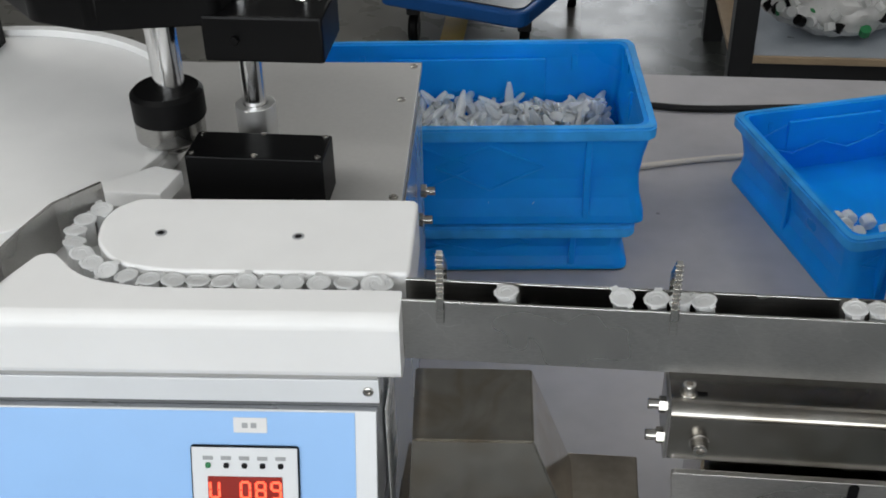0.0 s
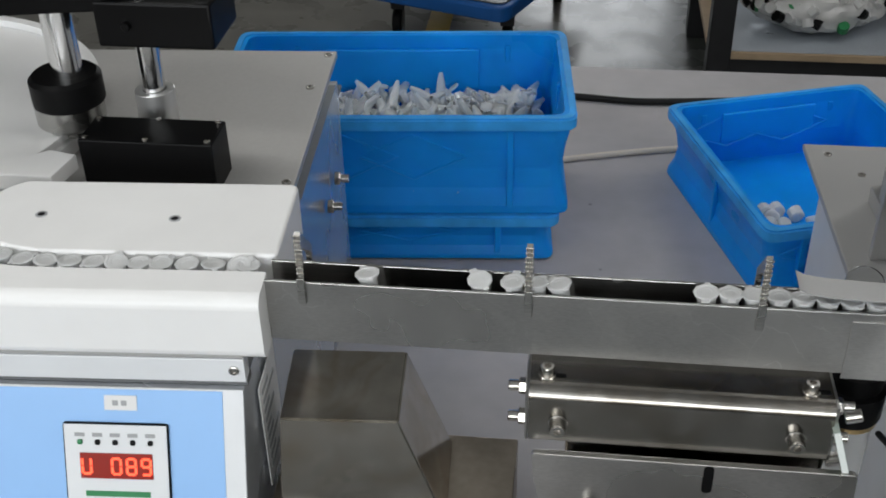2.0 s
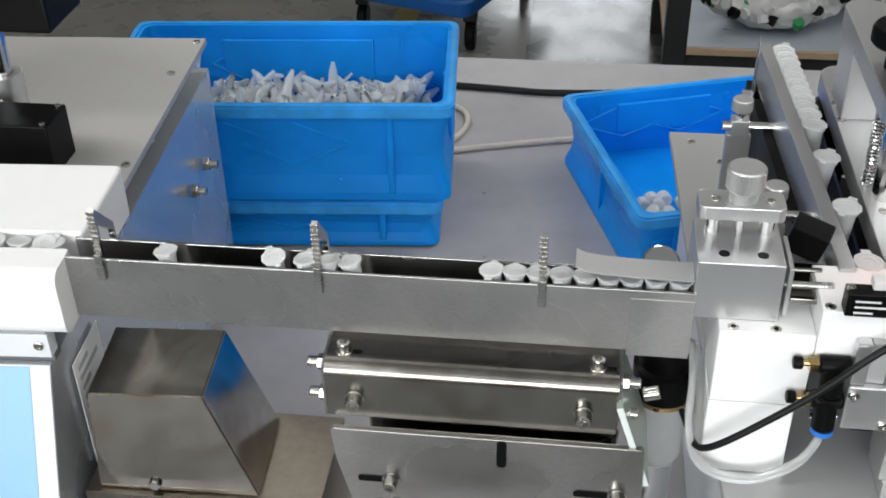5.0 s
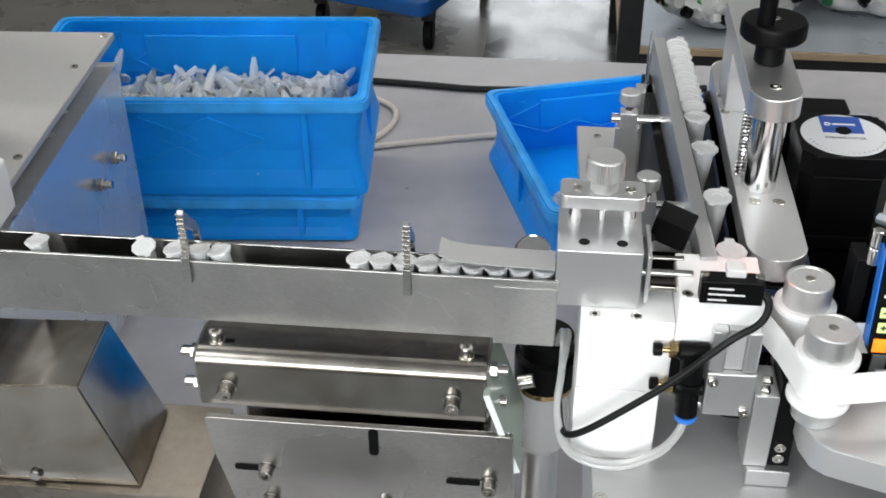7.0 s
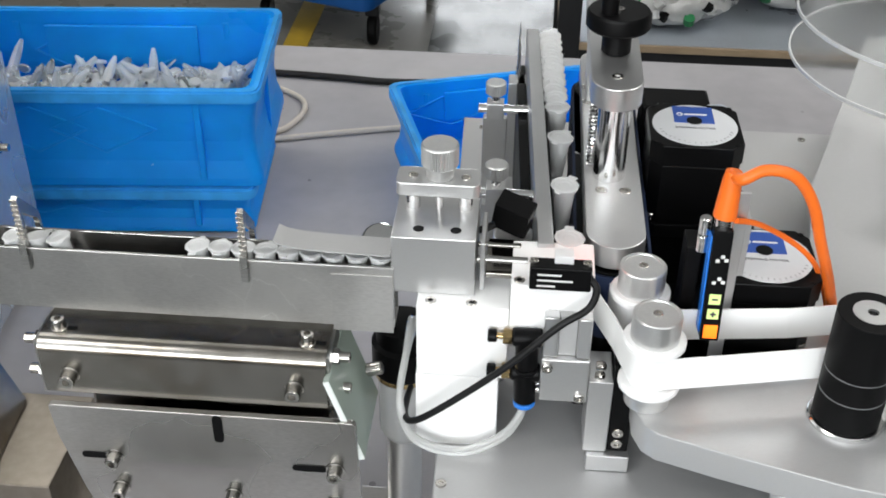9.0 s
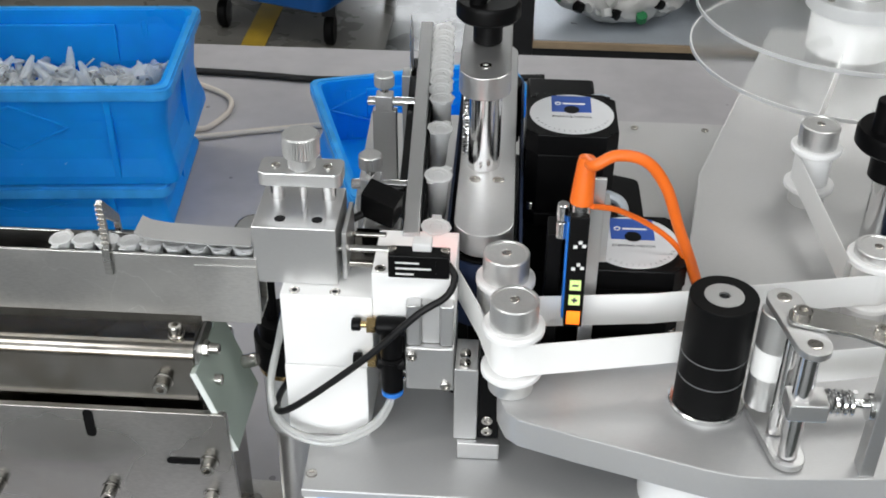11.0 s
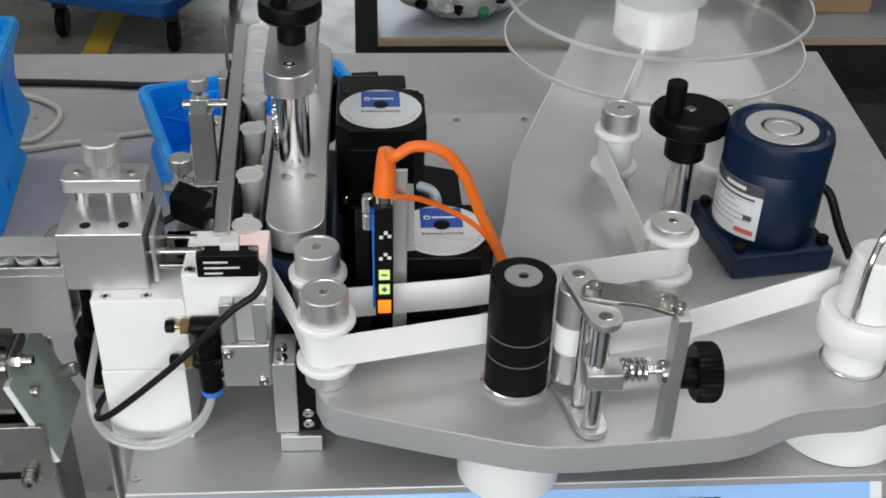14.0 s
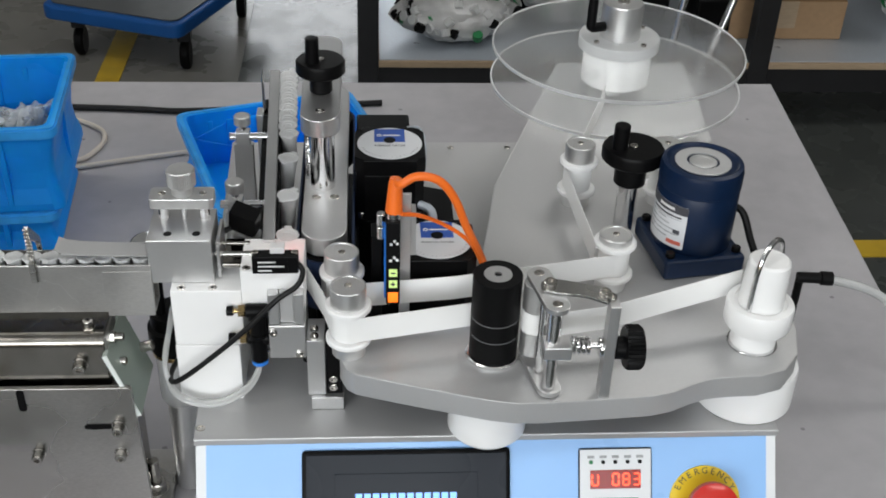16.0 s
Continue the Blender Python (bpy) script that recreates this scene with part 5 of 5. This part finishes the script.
for zc in (0.0865, 0.0625):
    f = part("fitting", cyl(.0052, .016, (0.0395, 0.0400, zc), .0008, 22, "x"), BLACK, t)
    part("brass_nut", hexagon(.0046, .005, (0.0345, 0.0400, zc), "x"), BRASS, f)
    part("adjust_screw", cyl(.0018, .004, (0.0310, 0.0400, zc), .0002, 12, "x"), BRASS, f)
    part("cap", cyl(.0036, .005, (0.0262, 0.0400, zc), .0006, 18, "x"), BLACK, f)
    part("elbow", tube([(0.0470, 0.0400, zc), (0.0475, 0.0390, zc - .008), (0.0478, 0.0380, zc - .018)], .0062, 16), BLACK, f)
    part("push_ring", cyl(.0062, .0028, (0.0478, 0.0378, zc - .0215), .0005, 20), BLUE_RING if zc < .07 else BLACK, f)
for k, dz in enumerate((0.0, 0.003)):
    part("air_hose", tube([(0.0478, 0.0375 + .004 * k, 0.0420 + dz), (0.0455, 0.036, 0.031 + dz), (0.036, 0.034, 0.0165 + dz), (0.016, 0.033, 0.0050 + dz), (-0.004, 0.034, 0.0055 + dz), (-0.017, 0.036, 0.0150 + dz), (-0.0225, 0.042 + .002 * k, 0.033 + dz), (-0.021, 0.060, 0.05), (-0.021 + .003 * k, 0.090, 0.055), (-0.025, 0.118, 0.02)], .0020, 10), HOSE, None,
         "clear pneumatic hose hanging in a loop before the white block", (0.0, 0.03, 0.0), "hose", "air hoses")

# ---- labelling lane ----
t = thing("lane_guide", (0.05, 0.22, 0.0), "aluminium lane guide bar with a dark lining", "guide bar")
bm_l = Matrix.Translation((0.0560, 0.080, 0)) @ Matrix.Rotation(radians(2.6), 4, "Z")
part("bar", box(-.0055, .0035, 0, .290, 0.088, 0.1205, .0006, bm=B(), m=bm_l), ALU, t)
part("lining", box(.0036, .0055, .003, .285, 0.075, 0.1150, .0003, bm=B(), m=bm_l), BLACK, t)
part("back_panel", box(-.0125, -.0058, .010, .280, 0.015, 0.095, .0006, bm=B(), m=bm_l), BLACK_ANO, t)
part("foot_bar", box(-.020, -.004, .04, .28, 0.0005, 0.0148, .0006, bm=B(), m=bm_l), ALU, t)
for k in range(10):
    y = 0.262 + k * .0112
    copy_thing(first, pose(0.0560 - (y - .08) * .045 + .0115, y, 0.1170, 8, rt.uniform(-4, 4), rt.uniform(-20, 20)) @ Matrix.Scale(1.25, 4))
for y in (0.2480, 0.206, 0.147, 0.0905):
    copy_thing(first, pose(0.0560 - (y - .08) * .045 + .0125, y, 0.1170, rt.uniform(-4, 4), rt.uniform(-4, 4), rt.uniform(-30, 30)) @ Matrix.Scale(1.25, 4))
t = thing("lane_belt", (0.094, 0.2, 0.0), "navy timing belt round two black pulleys", "belt")
part("belt", strip(stadium(0.0945, 0.1045, 0.315, .0215) + [stadium(0.0945, 0.1045, 0.315, .0215)[0]], 0.055, 0.098, .0018), BELT, t)
for py in (0.1045, 0.315):
    part("pulley", cyl(.0204, .046, (0.0945, py, 0.0535), .0008, 40), BLACK, t)
part("pulley_post", cyl(.008, .053, (0.0945, 0.1045, 0.0005), .0005, 20), BLACK, t)
part("pulley_post", cyl(.008, .053, (0.0945, 0.315, 0.0005), .0005, 20), BLACK, t)
t = thing("conveyor_arm", (0.094, 0.2, 0.1), "long brushed aluminium belt arm with a rounded end", "arm")
part("arm_plate", prism(stadium(0.0945, 0.1035, 0.330, .0170, 20), 0.1010, 0.1155, 0.0007), ALU, t)
for sx in (0.0875, 0.1015):
    socket_screw(t, (sx, 0.1480, 0.1150), 0.0036, 0.0012)
for sy in (0.285, 0.262):
    socket_screw(t, (0.0810, sy, 0.1150), 0.0032, 0.0014)
part("upper_block", prism(stadium(0.0915, 0.1600, 0.290, .0150, 16), 0.1690, 0.1830, 0.0008), ALU, t)
socket_screw(t, (0.0915, 0.1630, 0.1824), 0.0036, 0.0012)
part("pillar", cyl(.0098, .0538, (0.0920, 0.1660, 0.1155), .0005, 32), CHROME, t)
part("riser", box(0.080, 0.103, 0.262, 0.300, 0.1156, 0.1688, 0.001), ALU, t)
coil = [(0.0815 + .0030 * math.cos(k * 1.0472), 0.176 + .0030 * math.sin(k * 1.0472), 0.1165 + k * .00042) for k in range(120)]
part("spring", tube(coil, .0007, 5, 2), CHROME, t)
part("spring_rod", cyl(.0018, .0534, (0.0815, 0.176, 0.1156), .0002, 12), CHROME, t)
t = thing("hand_crank", (0.0915, 0.197, 0.183), "black hand wheel on top of the belt arm", "hand wheel")
part("neck", cyl(.0088, .016, (0.0915, 0.197, 0.183), .001, 32), BLACK, t)
part("wheel", lathe([(0, 0), (.0178, 0), (.0192, .0016), (.0192, .009), (.0178, .011), (0, .011)], (0.0915, 0.197, 0.199), 48), BLACK, t)
part("grip", cyl(.0052, .021, (0.0855, 0.191, 0.2095), .0008, 24), BLACK, t)
socket_screw(t, (0.0915, 0.197, 0.210), 0.0030, 0.0008)

# side guide holders with thumb screws
for hy, zt, hx in ((0.280, 0.104, 0.0185), (0.150, 0.114, 0.0245)):
    t = thing("guide_holder", (hx, hy, 0.0), "aluminium guide holder with a knurled thumb screw", "holder", "guide holders")
    part("upright", box(hx - .0085, hx + .0085, hy - .0035, hy + .0035, 0.0006, zt - .012, 0.0006), ALU, t)
    part("head", box(hx - .0060, hx + .0060, hy - .0055, hy + .0055, zt - .0118, zt, 0.0006), ALU, t)
    part("rod", cyl(.0032, .038, (hx - .012, hy, zt - .006), .0004, 18, "x"), CHROME, t)
    part("screw_neck", cyl(.0030, .006, (hx, hy, zt), .0003, 16), CHROME, t)
    bb = knurled([(0, 0), (.0062, 0), (.0072, .0008), (.0072, .0082), (.0062, .009), (0, .009)], (hx, hy, zt + .006), 28, .0004)
    part("thumb_screw", bb, ALU_FINE, t)
part("needle_post", lathe([(0, 0), (.0014, 0), (.0012, .030), (.0003, .045), (0, .0455)], (0.0330, 0.335, 0.095), 12), CHROME, None, "thin pointed steel pin beside the lane", (0.033, 0.335, 0.095), "pin")
part("pin_block", box(0.0260, 0.0400, 0.327, 0.343, 0.0005, 0.0950, 0.0008), ALU, None, "small aluminium post carrying a pin", (0.033, 0.335, 0), "post")
t = thing("tube_sensor", (0.036, 0.100, 0.113), "black tilted photo sensor above the lane entry", "sensor")
tm = Matrix.Translation((0.0365, 0.102, 0.1245)) @ Euler((radians(20), radians(14), radians(-18))).to_matrix().to_4x4()
part("body", box(-.0105, .0105, -.0065, .0065, -.0110, .0110, .0010, bm=B(), m=tm), BLACK, t)
part("cable", tube([(0.026, 0.099, 0.119), (0.018, 0.096, 0.117), (0.008, 0.099, 0.118)], .0022), CABLE, t)
part("arm", box(0.0250, 0.0480, 0.088, 0.110, 0.1035, 0.1115, 0.0020), ALU, t)
part("stem", cyl(.0045, .1028, (0.0300, 0.104, 0.0005), .0003, 16), ALU, t)


# stepper motors
def stepper(x, y, ztop, h, rz, label):
    t = thing("stepper_motor", (x, y, 0), label, "motor", "stepper motors")
    m = Matrix.Translation((x, y, 0)) @ Matrix.Rotation(radians(rz), 4, "Z")
    oct_ = [(-.0285, -.021), (-.021, -.0285), (.021, -.0285), (.0285, -.021), (.0285, .021), (.021, .0285), (-.021, .0285), (-.0285, .021)]
    for za, zb, sc in ((ztop - .014, ztop, 1.0), (ztop - h + .010, ztop - .0143, .965), (ztop - h, ztop - h + .0097, 1.0)):
        bb = prism([(px * sc, py * sc) for px, py in oct_], za, zb, 0.0008)
        bb.transform(m)
        part("housing", bb, BLACK_ANO, t)
    for sx in (-1, 1):
        for sy in (-1, 1):
            p = m @ Vector((sx * .0232, sy * .0232, ztop - h + .0095))
            part("bolt", cyl(.0028, .006, p, .0005, 14), BOLT, t)
            p = m @ Vector((sx * .0236, sy * .0236, ztop))
            part("bolt", cyl(.0018, .0006, p, .0002, 12), BLACK, t)
    bb = cyl(.0263, .0004, (0, 0, ztop), 0, 56)
    bb.transform(m)
    st = part("sticker", bb, LABEL_SILVER, t, "round silver sticker with a blue field")
    bb = box(-.0125, .0125, .002, .0235, ztop + .0004, ztop + .0007, 0, bm=B(), m=m)
    part("blue_field", bb, LABEL_BLUE, st)
    part("logo_dot", ring(.0012, .0020, .0002, m @ Vector((-.0085, .0125, ztop + .0007)), 16), PRINT_WHITE, st)
    part("logo_bar", box(-.0055, .0085, .0120, .0136, ztop + .0007, ztop + .0009, 0, bm=B(), m=m), PRINT_WHITE, st)
    part("shaft_hole", cyl(.0048, .0004, m @ Vector((0, .0045, ztop + .0007)), 0, 28), BLACK, st)
    letters("motor_text", "STEPPING MOTOR", .0030, m @ Matrix.Translation((0, -.0045, ztop + .0005)), PRINT, st)
    tk = bmesh.new()
    for k in range(18):
        a = radians(200 + k * 8.2)
        box(-.0001, .0001, .0225, .0240, ztop + .0004, ztop + .0006, 0, bm=tk, m=m @ Matrix.Rotation(a - radians(90), 4, "Z"))
    part("tick_marks", tk, PRINT, st)
    part("mount", box(-.026, .026, -.026, .026, 0.0006, ztop - h - .0002, .0008, bm=B(), m=m), BLACK_ANO, t)
    return t


stepper(0.1455, 0.202, 0.1335, 0.066, 0, "black square stepper motor with a round silver sticker")
stepper(0.1800, 0.106, 0.1030, 0.058, 0, "lower black stepper motor with a round silver sticker")
part("motor_wiring", tube([(0.168, 0.180, 0.09), (0.180, 0.172, 0.085), (0.178, 0.160, 0.060), (0.170, 0.150, 0.035)], .0035), SHEET_GREY, None, "grey sleeved motor cable between the motors", (0.17, 0.16, 0.03), "cable")
part("belt_tensioner", prism(rounded([(0.100, 0.080), (0.150, 0.128), (0.160, 0.118), (0.112, 0.072)], .005, 4), 0.050, 0.060, 0.0006), BLACK_ANO, None, "black arm linking pulley and motor", (0.13, 0.1, 0.05), "arm")
part("drive_plate", prism(rounded([(0.075, 0.085), (0.205, 0.085), (0.205, 0.30), (0.075, 0.345)], .006, 4), 0.0004, 0.030, 0.0006), BLACK_ANO, None, "black drive plate under belt and motors", (0.13, 0.2, 0.0), "plate")
t = thing("junction_box", (0.140, 0.262, 0.0), "black connector box with a wire behind the motor", "box")
part("body", box(0.118, 0.164, 0.255, 0.285, 0.031, 0.1180, 0.002), BLACK, t)
part("wire", tube([(0.160, 0.262, 0.115), (0.172, 0.255, 0.118), (0.176, 0.245, 0.105), (0.175, 0.235, 0.08)], .0025), SHEET_GREY, t)

# fibre amplifier
t = thing("fibre_amplifier", (0.143, 0.052, LP), "slim black fibre amplifier with lit keys on a bracket", "sensor")
am = Matrix.Translation((0.1450, 0.050, 0.0835)) @ Matrix.Rotation(radians(-7), 4, "X")
part("body", box(-.0050, .0050, 0, .0095, 0, .066, .0008, bm=B(), m=am), BLACK, t)
part("blue_side", box(-.0063, -.0051, .002, .0105, .004, .062, .0006, bm=B(), m=am), BLUE_RING, t, "blue side cover")
part("lit_window", box(-.0036, .0036, -.0005, 0, .0020, .0100, 0, bm=B(), m=am), LED_ORANGE, t, "orange lit bar display")
for kz in (.0140, .0230):
    k = part("key", box(-.0030, .0030, -.0006, 0, kz, kz + .0060, 0, bm=B(), m=am), LED_GREEN, t, "pale green key")
    part("sign", box(-.0016, .0016, -.0009, -.0006, kz + .0025, kz + .0035, 0, bm=B(), m=am), PRINT, k)
    if kz < .02:
        part("sign", box(-.0005, .0005, -.0009, -.0006, kz + .0014, kz + .0046, 0, bm=B(), m=am), PRINT, k)
for kz, dx in ((.0350, -.0018), (.0375, .0008), (.0480, -.0015), (.0505, .001), (.0355, .0028), (.0485, .0030)):
    part("symbol", box(dx - .0010, dx + .0010, -.0005, 0, kz, kz + .0018, 0, bm=B(), m=am), PRINT_WHITE, t)
part("coupling", cyl(.0052, .007, am @ Vector((.0005, .008, .0645)), .0006, 24, (0, .1, 1)), CHROME, t)
part("plug", lathe([(0, 0), (.0060, 0), (.0062, .001), (.0050, .022), (.0042, .026), (0, .026)], am @ Vector((.0005, .0085, .0705)), 24, (0.05, .1, 1)), ORANGE, t, "orange moulded plug")
ptop = am @ Vector((.0012, .0105, .094))
part("cable", tube([tuple(ptop), (0.1500, 0.062, 0.1780), (0.1610, 0.063, 0.1835), (0.1760, 0.064, 0.1800), (0.1880, 0.066, 0.1640), (0.1980, 0.071, 0.1370), (0.2100, 0.082, 0.1060), (0.2215, 0.094, 0.0720), (0.2265, 0.100, 0.058)], .0031, 12), ORANGE, t, "orange cable in a high bow")
part("bracket_plate", box(0.1500, 0.1580, 0.0705, 0.0725, 0.031, 0.1650, 0.0004), ALU, t)
part("bracket_wing", box(0.1500, 0.1620, 0.0745, 0.090, 0.1100, 0.1450, 0.0004), ALU, t)
for kz in (.130, .141):
    part("terminal", cyl(.0032, .010, (0.1365, 0.068, kz), .0005, 14, (0, 0, 1)), CHROME, t)
part("terminal_block", box(0.1295, 0.1375, 0.070, 0.088, 0.031, 0.1300, 0.0006), BLACK, t)
part("sensor_rail", box(0.150, 0.206, 0.0580, 0.0640, LP + .0002, LP + .0060, 0.0006), SHEET_GREY, None, "slim slotted rail on the label plate", (0.18, 0.06, LP), "rail")
part("second_orange_cable", tube([(0.1510, 0.0645, 0.152), (0.1660, 0.0760, 0.143), (0.1860, 0.0850, 0.128), (0.2020, 0.0900, 0.112), (0.2130, 0.0970, 0.090), (0.2235, 0.1050, 0.060)], .0016, 10), ORANGE, None, "thinner orange cable behind the first", (0.19, 0.1, 0.06), "cable")

# air plug and hose on the table
t = thing("air_plug", (0.575, 0.262, TZ), "black air plug with a clear hose on the table", "plug")
part("plug", lathe([(0, 0), (.0050, 0), (.0055, .002), (.0055, .022), (.0070, .023), (.0070, .034), (0, .034)], (0.545, 0.268, -0.050), 18, (1, -.1, 0)), BLACK, t)
part("hose", tube([(0.578, 0.264, -0.050), (0.62, 0.255, -0.060), (0.66, 0.245, -0.09), (0.70, 0.225, -0.135), (0.74, 0.19, -0.20), (0.78, 0.14, -0.32)], .0045), HOSE, t)
part("stub", cyl(.004, .112, (0.548, 0.268, TZ + .0005), .0005, 14), BLACK, t)

# ---- the workshop behind ----
t = thing("platform_trolley", (-0.53, 2.90, FZ), "blue-rimmed platform trolley with a dark mat and casters", "trolley")
tr = rounded([(-0.84, 2.66), (-0.41, 2.50), (-0.18, 3.06), (-0.61, 3.22)], .04, 4)
part("deck_rim", prism(tr, FZ + .13, FZ + .175, .008), TROLLEY, t)
part("mat", prism([(x * .93 - .036, y * .93 + .200) for x, y in tr], FZ + .1755, FZ + .180, .001), DECK, t)
for cx, cy in ((-0.74, 2.70), (-0.41, 2.60), (-0.28, 3.00), (-0.60, 3.14)):
    part("caster_fork", box(cx - .02, cx + .02, cy - .02, cy + .02, FZ + .09, FZ + .129, .004), RACK, t)
    part("wheel", cyl(.045, .028, (cx - .014, cy, FZ + .0455), .006, 28, "x"), RUBBER, t)
for hx, hy in ((-0.60, 3.17), (-0.23, 3.04)):
    part("handle_tube", cyl(.012, .85, (hx, hy, FZ + .176), .001, 16), CHROME, t)

t = thing("storage_rack", (1.0, 2.4, FZ), "black steel storage rack with bare board shelves", "rack")
for lx in (0.135, 1.20, 2.3):
    for ly in (2.22, 2.78):
        part("post", box(lx - .028, lx + .028, ly - .028, ly + .028, FZ + .0005, FZ + .95, .003), RACK, t)
for zs in (FZ + .15, FZ + .62):
    part("shelf_board", box(0.11, 2.33, 2.196, 2.80, zs + .0405, zs + .058, .001), WOOD, t)
    part("beam", box(0.11, 2.33, 2.20, 2.215, zs - .03, zs + .040, .002), RACK, t)
SH = FZ + .15 + .0585
part("mat", box(0.165, 2.30, 2.203, 2.78, SH + .0002, SH + .003, .0005), SHEET_GREY, t)
SH += .0035


def bag(name, c, rx, ry, rz_, label, seed, cat="bag"):
    """A crumpled clear bag full of small pale parts."""
    t = thing(name, (c[0], c[1], c[2]), label, cat, "bags on the rack")
    r = random.Random(seed)
    b = bmesh.new()
    bmesh.ops.create_icosphere(b, subdivisions=4, radius=1)
    for v in b.verts:
        n = noise.noise(v.co * 2.3 + Vector((seed, 0, 0))) * .18 + noise.noise(v.co * 6 + Vector((seed, 3, 0))) * .08
        v.co = Vector((v.co.x * rx, v.co.y * ry, max(v.co.z, -.75) * rz_)) * (1 + n) + Vector((c[0], c[1], c[2] + rz_ * .75))
    low = min(v.co.z for v in b.verts)
    for v in b.verts:
        v.co.z += c[2] - low
    part("film", b, BAG, t)
    for mat, cnt in ((TUBE_PP, 46), (GREEN_CAP, 20), (BLACK, 14)):
        b = bmesh.new()
        for k in range(cnt):
            a, u = r.uniform(0, 6.283), r.uniform(-.2, .9)
            q = Vector((rx * math.cos(a) * math.sqrt(1 - u * u), ry * math.sin(a) * math.sqrt(1 - u * u), rz_ * u)) * r.uniform(.93, 1.04)
            lathe([(0, 0), (.014, 0), (.014, .020), (0, .020)], Vector((c[0], c[1], c[2] + rz_ * .75)) + q, 8, (r.uniform(-1, 1), r.uniform(-1, 1), r.uniform(-1, 1)), bm=b)
        part("fill", b, mat, t, kind="stuff")
    return t


bag("parts_bag", (0.38, 2.38, SH), .17, .13, .085, "clear bag of white and green caps on the rack", 3)
bag("parts_bag", (0.75, 2.50, SH), .16, .12, .09, "clear plastic bag of small parts on the rack", 5)
bag("parts_bag", (1.78, 2.42, SH), .15, .12, .13, "large clear bag of dark parts on the rack", 9)
for cx, cy, w, d, h, zz in ((1.31, 2.50, .34, .30, .115, SH), (1.35, 2.52, .34, .28, .15, SH + .116)):
    t = thing("cardboard_box", (cx, cy, zz), "brown cardboard box on the rack shelf", "box", "cardboard boxes")
    part("carton", box(cx - w / 2, cx + w / 2, cy - d / 2, cy + d / 2, zz + .0002, zz + h, .004), CARD, t)
    part("tape", box(cx - .03, cx + .03, cy - d / 2 - .0008, cy - d / 2 - .0003, zz + h * .3, zz + h, 0), WOOD, t)
for k, (cx, cy, w, h) in enumerate(((0.60, 2.62, .12, .10), (0.95, 2.60, .14, .16), (1.10, 2.42, .10, .12))):
    part("dark_bin", box(cx - w / 2, cx + w / 2, cy - .08, cy + .08, SH + .0002, SH + h, .006), BLACK, None, "dark plastic parts bin on the rack", (cx, cy, SH), "bin", "bins on the rack")
part("chrome_bow_handle", tube([(0.548, 0.900, TZ + .004), (0.600, 0.905, TZ + .008), (0.625, 0.91, TZ + .040), (0.665, 0.93, TZ + .16), (0.655, 0.93, TZ + .20), (0.62, 0.93, TZ + .21), (0.595, 0.93, TZ + .18), (0.575, 0.92, TZ + .06), (0.560, 0.91, TZ + .006)], .0055, 12), CHROME, None, "bent chrome tube handle standing at the table edge", (0.6, 0.91, TZ), "handle")
